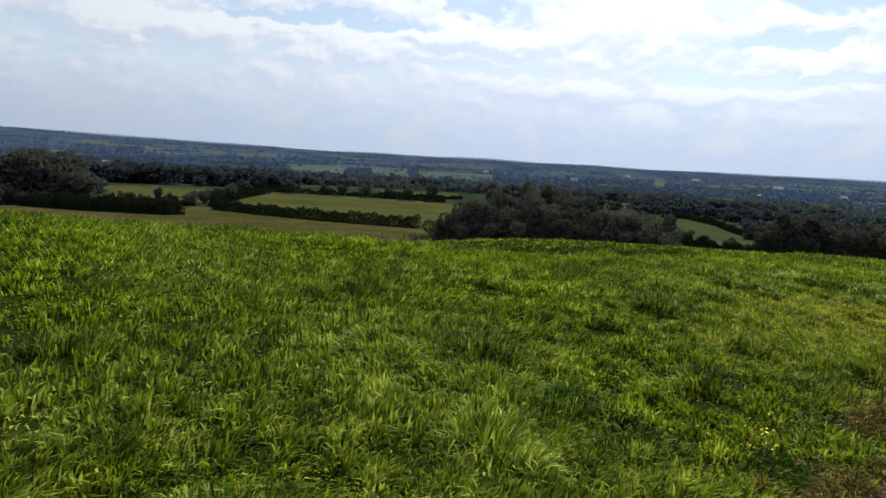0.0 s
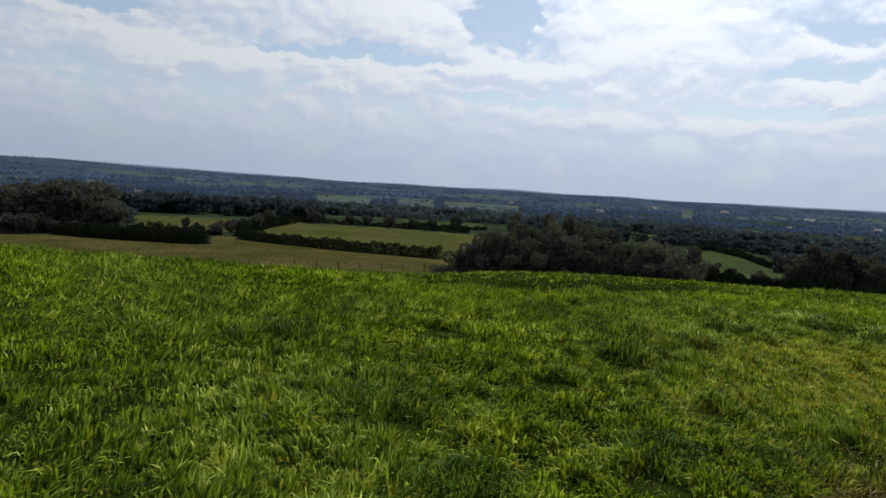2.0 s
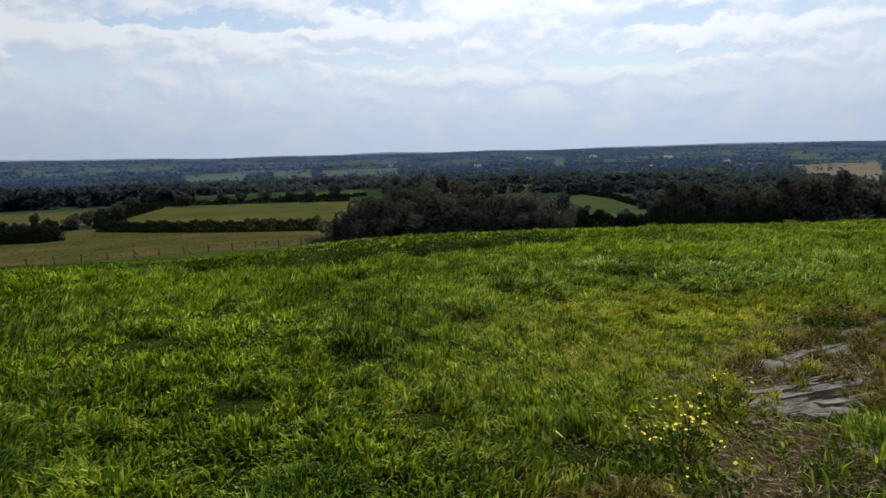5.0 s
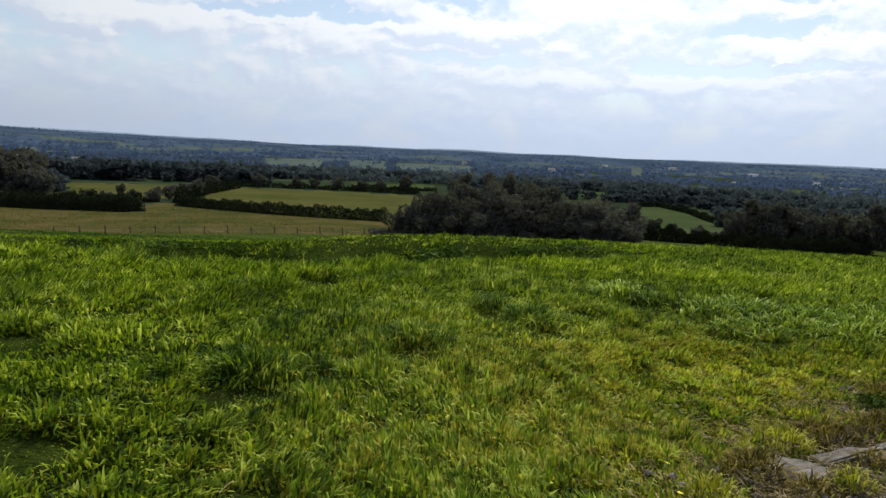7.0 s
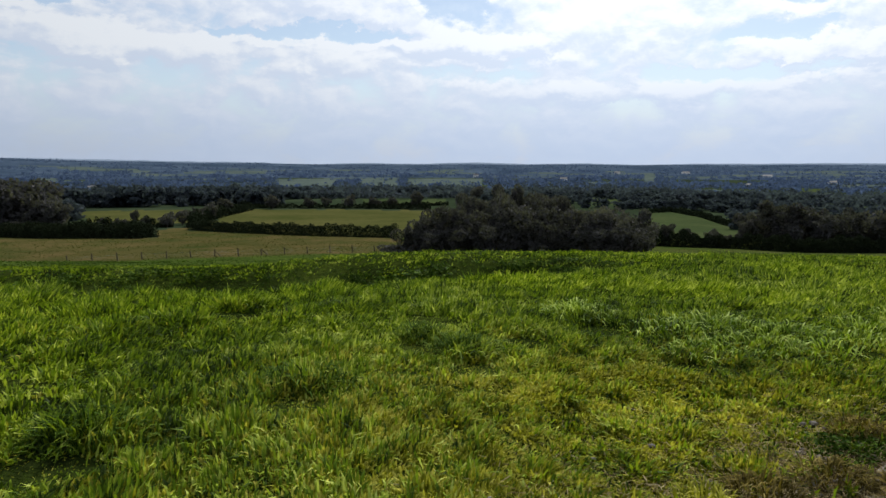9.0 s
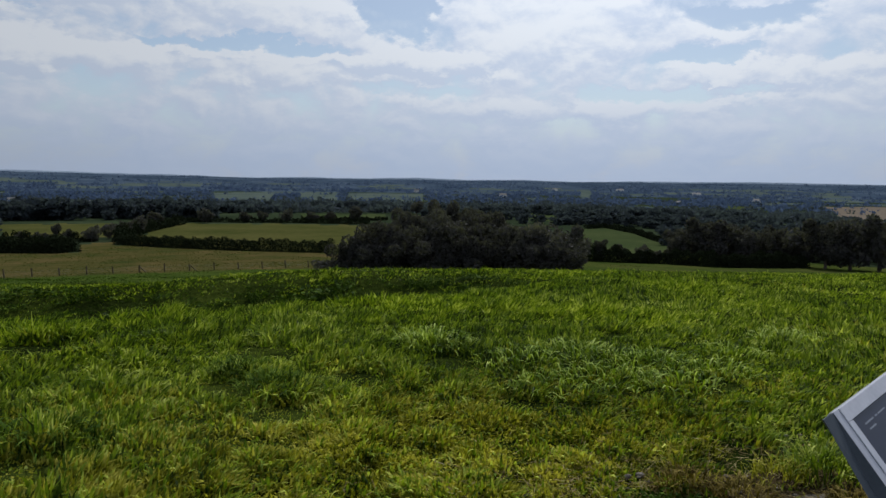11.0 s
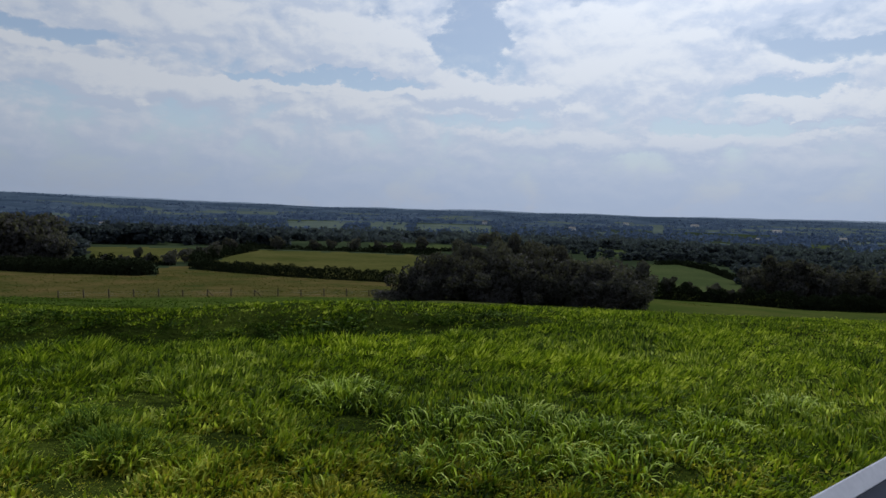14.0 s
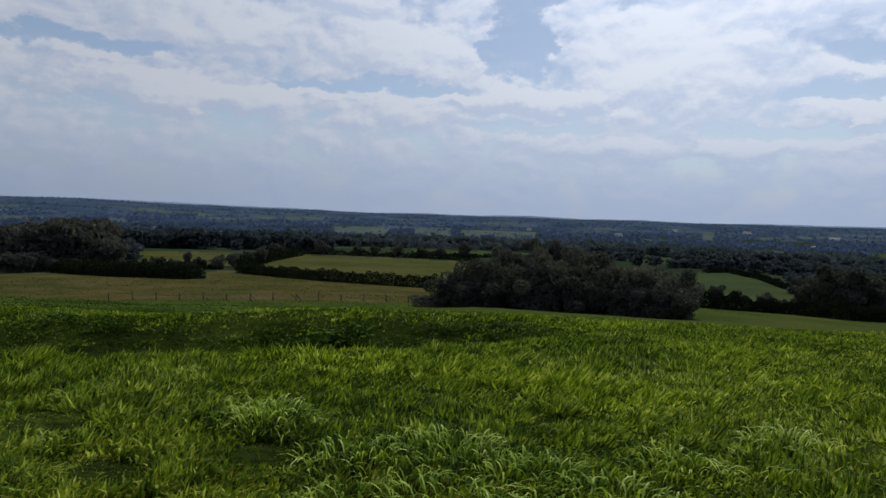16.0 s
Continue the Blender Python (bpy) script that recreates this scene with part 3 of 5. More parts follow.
def hedge(name, ends, tall, thick, leaves, label, seed, leaf=0.3, ragged=0.3):
    """A hedge along a broken line, in its own mesh of leaves."""
    rng = np.random.default_rng(seed)
    ends = np.array(ends, float)
    seg = np.linalg.norm(np.diff(ends, axis=0), axis=1)
    along = np.sort(rng.random(leaves)) * seg.sum()
    cum = np.r_[0, np.cumsum(seg)]
    cx, cy = np.interp(along, cum, ends[:, 0]), np.interp(along, cum, ends[:, 1])
    k = np.clip(np.searchsorted(cum, along) - 1, 0, len(seg) - 1)
    way = np.diff(ends, axis=0)[k] / seg[k, None]
    bulge = 1 + ragged * (np.sin(along * 0.9 + seed) * 0.5 + np.sin(along * 0.31 + 2 * seed) * 0.5 + 0.5 * np.sin(along * 2.3))
    a = rng.uniform(-0.15, math.pi + 0.15, leaves)
    rad = 0.55 + 0.45 * rng.random(leaves) ** 0.5
    side = np.cos(a) * thick * 0.5 * rad
    up = np.maximum(np.sin(a), 0.0) ** 0.7 * tall * bulge * rad * np.where(rng.random(leaves) < 0.35, rng.random(leaves), 1)
    x, y = cx - way[:, 1] * side, cy + way[:, 0] * side
    v, l = leaf_quads(np.stack([x, y, height(x, y) + up + 0.05], -1), leaf, rng)
    px, py = ends.mean(0)
    spot = (px, py, height1(px, py))
    top = new(name, from_arrays(name, v - np.array(spot), l, 4, (HEDGE_LEAF,)))
    top.location = spot
    return tagged(top, label, "hedge")


# the thicket just below the brow
for b, r, h, w, kind in (
    (-3.9, 112, 2.2, 1.5, "thorn"), (-2.7, 111, 5.2, 0.95, "thorn_b"), (-1.3, 113, 7.2, 0.8, "thorn"), (0.3, 111, 9.0, 0.7, "thorn_b"), (1.9, 116, 11.0, 0.6, "ash"),
    (3.2, 112, 8.6, 0.75, "thorn"), (5.0, 115, 12.4, 0.6, "oak"), (6.4, 111, 9.4, 0.75, "thorn_b"), (7.8, 116, 12.6, 0.55, "oak"), (9.3, 111, 9.2, 0.7, "thorn"),
    (10.6, 117, 10.6, 0.6, "ash"), (11.8, 112, 8.4, 0.72, "thorn_b"), (13.2, 114, 9.6, 0.75, "thorn"), (14.6, 112, 7.6, 0.85, "thorn_b"), (15.6, 116, 8.6, 0.75, "oak"), (16.4, 118, 7.0, 0.8, "thorn"),
    (4.0, 123, 11.0, 0.8, "oak"), (9.6, 123, 11.6, 0.8, "ash"), (1.0, 109, 5.2, 1.0, "thorn"), (4.6, 109, 6.0, 1.0, "thorn_b"), (8.4, 109, 5.6, 1.0, "thorn"), (12.6, 110, 5.6, 1.0, "thorn_b"), (-0.6, 109, 4.4, 1.0, "thorn_b"), (15.4, 110, 5.0, 1.0, "thorn")):
    x, y = at_bearing(b, r)
    plant(kind, x, y, h + 1.5, w, "dense dark green thorn tree in the thicket below the meadow", "trees of the thicket", sink=1.3)

# hedges
hedge("hedge", [at_bearing(-4.2, 178), at_bearing(-8.1, 185), at_bearing(-11.9, 194), at_bearing(-17.5, 219), at_bearing(-21.2, 247)], 3.2, 3.4, 24000, "dark clipped field hedge along the grazed pasture", 1, 0.22, 0.2)
hedge("hedge", [at_bearing(-21.2, 264), at_bearing(-20.6, 299), at_bearing(-18.5, 343), at_bearing(-16.5, 389)], 4.5, 4.0, 6000, "tall dark hedge between two hay fields", 2, 0.45)
hedge("hedge", [at_bearing(-24.3, 209), at_bearing(-26.8, 218), at_bearing(-30.7, 233), at_bearing(-34.2, 260)], 4.2, 8.0, 15000, "broad dark scrub hedge at the pasture edge", 3, 0.38, 0.2)
hedge("hedge", [at_bearing(-16.5, 407), at_bearing(-9, 392), at_bearing(-1.2, 376)], 2.6, 2.5, 6000, "low dark hedge behind a hay field", 4, 0.45)
hedge("hedge", [at_bearing(-22.7, 272), at_bearing(-24.4, 280), at_bearing(-26.8, 290), at_bearing(-28.7, 306)], 2.4, 2.5, 3500, "uneven dark hedge in front of a small hay field", 5, 0.45, 0.8)
hedge("hedge", [at_bearing(16.9, 159), at_bearing(20.3, 159), at_bearing(24.1, 162), at_bearing(28.2, 161), at_bearing(31.9, 172), at_bearing(34.2, 182)], 3.0, 3.4, 20000, "dark field hedge at the foot of the hill pasture", 6, 0.24, 0.3)
hedge("hedge", [at_bearing(24.5, 271), at_bearing(21.5, 344), at_bearing(19.1, 385), at_bearing(17.3, 369)], 2.4, 2.5, 4500, "dark hedge beyond a small green field", 7, 0.45)
hedge("hedge", [at_bearing(-7.1, 423), at_bearing(0.3, 415)], 2.2, 2.5, 3000, "low dark hedge beside a green meadow", 8, 0.5)

# single trees on the hedges, and the woods beside the fields
for b, r, h, w, kind in (
    (18.7, 160, 5.6, 0.8, "ash"), (20.4, 162, 4.6, 0.8, "ash"), (22.2, 162, 4.5, 0.85, "oak"), (23.5, 163, 3.4, 0.9, "oak"), (-25.4, 284, 7.2, 0.5, "ash"), (-24.6, 280, 5, 0.7, "oak"), (-23, 271, 6.5, 0.9, "oak"), (-21.9, 287, 6.5, 0.9, "ash"), (-20.8, 302, 7, 0.9, "oak"), (-19.8, 318, 8.5, 0.9, "oak"), (-18.5, 348, 9, 0.9, "ash"), (-26.6, 288, 4, 0.8, "oak"), (-27.7, 296, 4, 0.8, "oak"), (-26, 285, 3.4, 0.9, "ash"), (-11.6, 396, 7, 1, "oak"), (-6.1, 389, 7.5, 1, "oak"), (-4.6, 388, 7, 1, "ash"), (-2.4, 382, 11, 0.75, "ash"), (-8.3, 391, 9, 0.8, "oak"), (-10.2, 394, 7, 0.9, "ash"), (2.8, 535, 12, 0.9, "oak"), (-14.7, 396, 9, 0.9, "oak")):
    x, y = at_bearing(b, r)
    plant(kind if r < 250 else "wood_" + kind, x, y, h, w, "dark green hedgerow tree in full leaf", "hedgerow trees")

_w = random.Random(8)
for lo, hi, r0, r1, h0, h1, count in (
    (-39.6, -37.4, 290, 325, 9, 14, 8), (-37.4, -34, 284, 320, 15, 20, 16), (-34, -31.9, 276, 310, 17, 21, 11), (-31.9, -30.6, 262, 290, 8, 13, 5), (-39.5, -30.8, 262, 274, 4.5, 7.5, 22), (-50, -41, 330, 380, 8, 12, 10), (-30.4, -27, 240, 262, 2.5, 4.5, 7), (30.0, 47, 196, 235, 6, 10, 26), (24, 26.5, 210, 240, 6, 8, 4)):
    for i in range(count):
        x, y = at_bearing(lo + (hi - lo) * (i + _w.random()) / count, _w.uniform(r0, r1))
        plant(_w.choice(("wood_oak", "wood_ash")), x, y, _w.uniform(h0, h1), _w.uniform(0.8, 1.0), "tall dark woodland tree in summer leaf", "woodland trees")
for b, r, h, w, kind in (
    (24.9, 176, 7.0, 0.9, "oak"), (26.0, 180, 10.2, 0.95, "oak"), (27.4, 176, 11.8, 0.9, "oak"), (28.8, 180, 11.6, 0.95, "oak"), (30.0, 178, 9.2, 0.9, "ash"), (31.5, 186, 10.4, 0.8, "oak"), (32.9, 190, 8.4, 0.9, "wood_oak"),
    (34.2, 186, 9.8, 0.85, "wood_ash"), (35.6, 182, 12.6, 0.8, "oak"), (37.2, 184, 14.4, 0.85, "oak"), (39.0, 186, 13.8, 0.85, "wood_oak"), (41.2, 188, 12.0, 0.9, "wood_oak"), (43.6, 190, 12.6, 0.9, "wood_ash"), (46, 192, 12.0, 0.9, "wood_oak")):
    x, y = at_bearing(b, r)
    plant(kind, x, y, h, w, "spreading dark oak at the foot of the hill pasture", "hedgerow trees")


def far_trees():
    """The trees of the woods beyond the near fields, in one mesh."""
    rng = np.random.default_rng(19)
    shapes = []
    for kind in ("far_oak", "far_ash"):
        crown = TREES[kind][1]
        co = np.empty(len(crown.vertices) * 3, np.float32)
        crown.vertices.foreach_get("co", co)
        shapes.append(co.reshape(-1, 3))
    parts = []
    for lo, hi, r0, r1, h0, h1, count in (
        (-31, -22, 450, 520, 8, 17, 40), (-22, -14.5, 440, 500, 7, 16, 36), (-15, -7, 500, 640, 5, 10, 22), (3, 15, 400, 470, 4, 9, 24), (-34, -29, 330, 440, 6, 12, 16), (15, 26, 390, 430, 5, 10, 26), (24, 34, 240, 300, 5, 10, 18),
        (15.5, 25, 430, 500, 6, 13, 34), (-8, 2, 600, 720, 6, 12, 20), (25, 44, 280, 420, 6, 13, 60), (4, 30, 480, 640, 5, 12, 60), (-36, -14, 520, 640, 6, 13, 40), (-14, 6, 640, 760, 5, 11, 26)):
        for i in range(count):
            # trees stand in uneven clumps along the hedges
            along = i / count + 0.5 * math.sin(i * 2.4) / math.sqrt(count) * rng.random() + rng.random() / count
            x, y = at_bearing(lo + (hi - lo) * along, rng.uniform(r0, r1))
            if any(inside([at_bearing(*p) for p in poly], np.array([x]), np.array([y]))[0] for poly, m in FIELDS):
                continue
            s, w, a = (h0 + (h1 - h0) * rng.random() ** 1.4) / 10, rng.uniform(0.9, 1.7), rng.uniform(0, 6.283)
            co = shapes[rng.integers(2)] * np.array([s * w, s * w * rng.uniform(0.8, 1.2), s])
            c, d = math.cos(a), math.sin(a)
            parts.append(co @ np.array([[c, d, 0], [-d, c, 0], [0, 0, 1]]) + np.array([x, y, height1(x, y) - 0.15 * s * 10]))
    v = np.vstack(parts)
    me = from_arrays("far_trees", v, np.arange(len(v)), 4, (MID_HAZE_LEAF,))
    return tagged(new("far_trees", me), "dark trees of the woods across the valley fields", "trees", kind="stuff")


far_trees()


def far_woods():
    """Woods and hedgerow trees to the skyline, in one sheet of many small crowns."""
    rng = np.random.default_rng(21)
    n = 23000
    u = rng.random(n * 3)
    r = 560 * (4900 / 560) ** u
    b = rng.uniform(-48, 52, n * 3)
    x, y = 4.2 + r * np.sin(np.radians(b)), 3.8 + r * np.cos(np.radians(b))
    thick = np.array([noise.fractal((px / 260, py / 420, 1.7), 0.6, 2.0, 4) for px, py in zip(x, y)])
    kind, edge = parcels(x, y)
    keep = np.where(kind == 7, thick + rng.normal(0, 0.10, n * 3) > np.interp(r, (560, 900, 1500, 3000), (0.0, -0.2, -0.35, -0.1)), edge < np.interp(r, (560, 1500), (9, 14)))
    for poly, m in FIELDS:
        keep &= ~inside([at_bearing(*p) for p in poly], x, y) | (rng.random(n * 3) < 0.04)
    pick = np.where(keep)[0][:n]
    x, y, r = x[pick], y[pick], r[pick]
    size = (2.4 + 5.0 * rng.random(len(pick)) ** 1.6) * np.interp(r, (560, 1500, 3200, 4300, 4600, 4800), (0.75, 0.95, 1.1, 1.15, 0.95, 0.8))
    size *= np.where((r > 4650) & (rng.random(len(pick)) < 0.2), rng.uniform(1.0, 1.7, len(pick)), 1.0)
    per = 13
    d = rng.normal(size=(len(pick), per, 3))
    d /= np.linalg.norm(d, axis=2, keepdims=True)
    d *= 0.35 + 0.65 * rng.random((len(pick), per, 1)) ** 0.5
    pts = d * size[:, None, None] * np.array([1.15, 1.15, 0.9]) + np.stack([x, y, height(x, y) + size * 0.45], -1)[:, None]
    v, l = leaf_quads(pts.reshape(-1, 3), np.repeat(size * 0.52, per)[:, None], rng)
    # crowns further off take the leaf colour with more haze in it
    me = from_arrays("far_woods", v, l, 4, (MID_HAZE_LEAF, FAR_HAZE_LEAF, SKYLINE_HAZE_LEAF), np.repeat(np.digitize(r * rng.normal(1, 0.2, len(r)), (1250, 3300)), per))
    return tagged(new("far_woods", me), "dark woods and hedgerow trees to the skyline, tinted blue for haze", "woods", kind="stuff")


far_woods()


def house(bearing, r, long, deep, tall, turn, label):
    """A far farmhouse or barn: walls, a pitched roof and a few dark windows."""
    x, y = at_bearing(bearing, r)
    top = new("house")
    top.matrix_basis = pose(x, y, height1(x, y), 0, 0, turn)
    a, b = long / 2, deep / 2
    v = [(sx * a, sy * b, z) for z in (-1.5, tall) for sx, sy in ((-1, -1), (1, -1), (1, 1), (-1, 1))]
    mesh_object("wall", v + [(-a, 0, tall * 1.6), (a, 0, tall * 1.6)], [(0, 1, 5, 4), (2, 3, 7, 6), (1, 2, 6, 9, 5), (3, 0, 4, 8, 7)], (RENDERED,), top)
    e = 0.5
    rv = [(-a - e, -b - e, tall * 0.93), (a + e, -b - e, tall * 0.93), (a + e, 0, tall * 1.66), (-a - e, 0, tall * 1.66), (a + e, b + e, tall * 0.93), (-a - e, b + e, tall * 0.93)]
    rv += [(px, py, pz + 0.35) for px, py, pz in rv]
    mesh_object("roof", rv, [(6, 7, 8, 9), (9, 8, 10, 11), (0, 3, 2, 1), (3, 5, 4, 2), (0, 1, 7, 6), (4, 5, 11, 10), (1, 2, 8, 7), (2, 4, 10, 8), (0, 6, 9, 3), (3, 9, 11, 5)], (SLATE,), top)
    for k in (-0.55, 0.0, 0.55):
        wx, wz = k * a, tall * 0.45
        wv = [(wx + sx * 0.7, -b - d, wz + sz * 0.9) for d in (-0.1, 0.06) for sx, sz in ((-1, -1), (1, -1), (1, 1), (-1, 1))]
        mesh_object("window", wv, [(4, 5, 6, 7), (0, 1, 5, 4), (1, 2, 6, 5), (2, 3, 7, 6), (3, 0, 4, 7)], (GLASS,), top)
    return tagged(top, label, "house", "far farm buildings")


for b, r, long, deep, tall, turn in ((-28.2, 1263, 12, 8, 5, 10), (-23.3, 783, 10, 7, 5, 30), (10.2, 1983, 20, 10, 7, 5), (26, 2903, 34, 14, 6, -20), (30.4, 2007, 26, 10, 6, 15), (14.6, 3223, 24, 12, 7, 0), (20, 3287, 36, 12, 7, 10), (2.7, 2463, 18, 10, 8, 0), (24.7, 1567, 14, 8, 5, 30), (-18.5, 671, 12, 8, 5, -10)):
    house(b, r, long, deep, tall, turn, "small pale farmhouse among the far trees")


# ---- meadow grass ----
WAY = np.array([[-11.0, -10.0], [-3.0, -2.3], [2.75, 3.3], [5.1, 5.6], [5.65, 6.3], [6.4, 6.85], [7.2, 7.35], [9.0, 7.8], [13.0, 8.4]])  # middle of the stony footpath


def way_distance(x, y):
    best = np.full(np.shape(x), 1e9)
    for (x0, y0), (x1, y1) in zip(WAY, WAY[1:]):
        dx, dy = x1 - x0, y1 - y0
        t = np.clip(((x - x0) * dx + (y - y0) * dy) / (dx * dx + dy * dy), 0, 1)
        best = np.minimum(best, np.hypot(x - x0 - t * dx, y - y0 - t * dy))
    return best


def soft_noise(x, y, scale, seed):
    """Cheap smooth noise of about -1 to 1 for arrays."""
    r = np.random.default_rng(seed)
    out = np.zeros(np.shape(x))
    for k in range(7):
        a, f, p = r.uniform(0, 6.283), scale * r.uniform(0.6, 1.9), r.uniform(0, 6.283)
        out += np.sin((x * math.cos(a) + y * math.sin(a)) * f + p + 1.3 * np.sin((x * math.sin(a) - y * math.cos(a)) * f * 0.7 + p))
    return out / 3.2


def blades(x, y, length, width, lean, turn, rng, z=None):
    """Bent tapering blades of grass; returns vertices and triangle corners."""
    n = len(x)
    z = height(x, y) if z is None else z
    c, s = np.cos(turn), np.sin(turn)
    face = turn + math.pi / 2 + rng.normal(0, 0.5, n)
    wx, wy = np.cos(face) * width / 2, np.sin(face) * width / 2
    b = np.stack([x, y, z - 0.02], -1)
    m = b + np.stack([c * lean * length * 0.30, s * lean * length * 0.30, length * (0.62 - 0.12 * lean)], -1)
    t = b + np.stack([c * lean * length * 0.95, s * lean * length * 0.95, length * (1.0 - 0.55 * lean)], -1)
    w = np.stack([wx, wy, np.zeros(n)], -1)
    v = np.stack([b - w * 0.7, b + w * 0.7, m - w, m + w, t], 1).reshape(-1, 3)
    f = np.array([[0, 1, 3], [0, 3, 2], [2, 3, 4]])[None] + (np.arange(n) * 5)[:, None, None]
    return v, f.reshape(-1)


def far_blades(x, y, length, width, lean, turn, rng):
    """The same as single triangles, for grass further off."""
    n = len(x)
    z = height(x, y)
    face = rng.normal(0, 0.7, n)
    b = np.stack([x, y, z - 0.02], -1)
    w = np.stack([np.cos(face) * width * 0.8, np.sin(face) * width * 0.8, np.zeros(n)], -1)
    t = b + np.stack([np.cos(turn) * lean * length * 0.8, np.sin(turn) * lean * length * 0.8, length * (1.0 - 0.45 * lean)], -1)
    return np.stack([b - w, b + w, t], 1).reshape(-1, 3), np.arange(3 * n)


def spread(rng, n, near=2.1, far=46.0, wide=44.0):
    """Places over the slope, thinning with the distance from the trodden way."""
    r = near * (far / near) ** rng.random(n)
    c = rng.uniform(-0.28, 1.0, n)
    a = np.radians(rng.uniform(-wide, wide, n))
    return 0.2 + 7.0 * c + r * np.sin(a), 0.1 + 5.9 * c + r * np.cos(a), r


SHADE_HOLLOWS = (  # hollows of short grass that stand for shade between tussocks: place and half width
    (4.45, 8.75, 0.26), (4.05, 9.25, 0.3), (3.3, 7.75, 0.26), (2.3, 6.85, 0.28), (4.95, 9.55, 0.28), (3.45, 5.2, 0.22), (2.65, 5.75, 0.24), (0.3, 4.8, 0.28), (1.15, 3.75, 0.26),
    (1.5, 6.1, 0.26), (5.75, 10.05, 0.3), (2.1, 10.2, 0.4), (7.8, 11.4, 0.32), (1.9, 4.45, 0.26), (0.5, 7.6, 0.3), (6.2, 9.0, 0.2), (4.1, 10.25, 0.34), (7.9, 9.4, 0.22),
)


def sward(x, y):
    """How tall the grass stands, 1 for the usual height, and how its clumps fan out."""
    coarse, away, off = domes(x, y, 0.62, 3, 2.2)
    fine, away2, off2 = domes(x, y, 0.23, 11, 1.2)
    patchy = smooth(-0.9, 0.7, soft_noise(x, y, 0.8, 5))
    tall = 0.42 + (0.25 + 0.75 * patchy) * coarse + 0.75 * fine
    for hx, hy, w in SHADE_HOLLOWS:
        d = np.hypot((x - hx) / w, (y - hy) / (0.8 * w))
        behind = np.hypot((x - hx) / (1.1 * w), (y - hy - 1.2 * w) / (0.7 * w))
        tall = tall * (1 - 0.75 * smooth(1.1, 0.5, d)) + 0.7 * smooth(1.0, 0.3, behind)
    big = coarse > 0.45 * fine
    return tall, np.where(big, away, away2), np.where(big, off, off2)


def tufts(name, count, per, mat, seed, label, want, long=0.138, spec_lean=0.36, wide=0.0105):
    """Tufts of grass: blades that fan out from common roots, where want(x, y, rng) says so."""
    rng = np.random.default_rng(seed)
    x, y, r = spread(rng, count)
    keep = want(x, y, rng) & (y < 31) & (y > -1)
    x, y, r = x[keep], y[keep], r[keep]
    wind = 1.6 * soft_noise(x, y, 1.4, 3) + 0.3
    x, y, r, wind = (np.repeat(v, per) for v in (x, y, r, wind))
    out = rng.uniform(0, 6.283, len(x))
    rad = np.abs(rng.normal(0, 0.07, len(x))) * (1 + r * 0.07)
    x, y = x + rad * np.cos(out), y + rad * np.sin(out)
    tall, away, off = sward(x, y)
    keep = (rng.random(len(x)) < 0.4 + 0.72 * tall) & off_rock(x, y)
    x, y, r, wind, out, tall, away, off = (v[keep] for v in (x, y, r, wind, out, tall, away, off))
    n = len(x)
    length = np.maximum(long * tall * rng.uniform(0.6, 1.25, n), 0.035) * (1 - 0.008 * np.minimum(r, 20))
    lean = np.clip(rng.normal(spec_lean, 0.2, n) + 0.25 * off, 0.03, 1.2)
    pick = rng.random(n)
    turn = np.where(pick < 0.12, out, np.where(pick < 0.42, away, wind)) + rng.normal(0, 0.35, n)
    width = wide * rng.uniform(0.7, 1.4, n) + 0.0008 * r
    k = r < 7
    v, f = blades(x[k], y[k], length[k], width[k], lean[k], turn[k], rng)
    k = ~k
    v2, f2 = far_blades(x[k], y[k], length[k] * 1.05, width[k] * 1.15, lean[k] + 0.28, turn[k], rng)
    v, f = np.vstack([v, v2]), np.r_[f, f2 + len(v)]
    return tagged(new(name, from_arrays(name, v, f, 3, (mat,))), label, "grass", kind="stuff")


def on_meadow(x, y, rng):
    wd = way_distance(x, y)
    bare = smooth(1.0, 0.4, wd + 0.35 * soft_noise(x, y, 2.3, 4))
    bare = np.maximum(bare, 0.85 * smooth(2.7, 1.3, np.hypot((x - 5.6) / 1.2, y - 7.3)))
    bare = np.maximum(bare, 0.45 * smooth(3.6, 1.8, wd + 0.7 * soft_noise(x, y, 1.2, 6)))
    bare = np.maximum(bare, 0.95 * smooth(0.85, 0.45, np.hypot(x - 2.2, y - 3.0)))
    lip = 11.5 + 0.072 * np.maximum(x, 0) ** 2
    # brighter meadow grass thins here so the ditch face reads as shaded
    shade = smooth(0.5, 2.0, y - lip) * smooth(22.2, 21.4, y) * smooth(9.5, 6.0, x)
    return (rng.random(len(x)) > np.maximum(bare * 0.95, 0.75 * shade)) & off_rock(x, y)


def on_yellow(x, y, rng):
    wd = way_distance(x, y) + 0.7 * soft_noise(x, y, 1.2, 6)
    k = smooth(5.0, 1.6, wd) * smooth(0.5, 1.0, wd)
    k *= 0.2 + 0.8 * smooth(3.4, 1.9, np.hypot((x - 5.6) / 1.2, y - 7.3))
    k = np.maximum(k, 0.22 * smooth(0.75, 1.3, soft_noise(x, y, 0.55, 9))) * smooth(22, 14, y)
    return (rng.random(len(x)) < 0.95 * k) & off_rock(x, y)


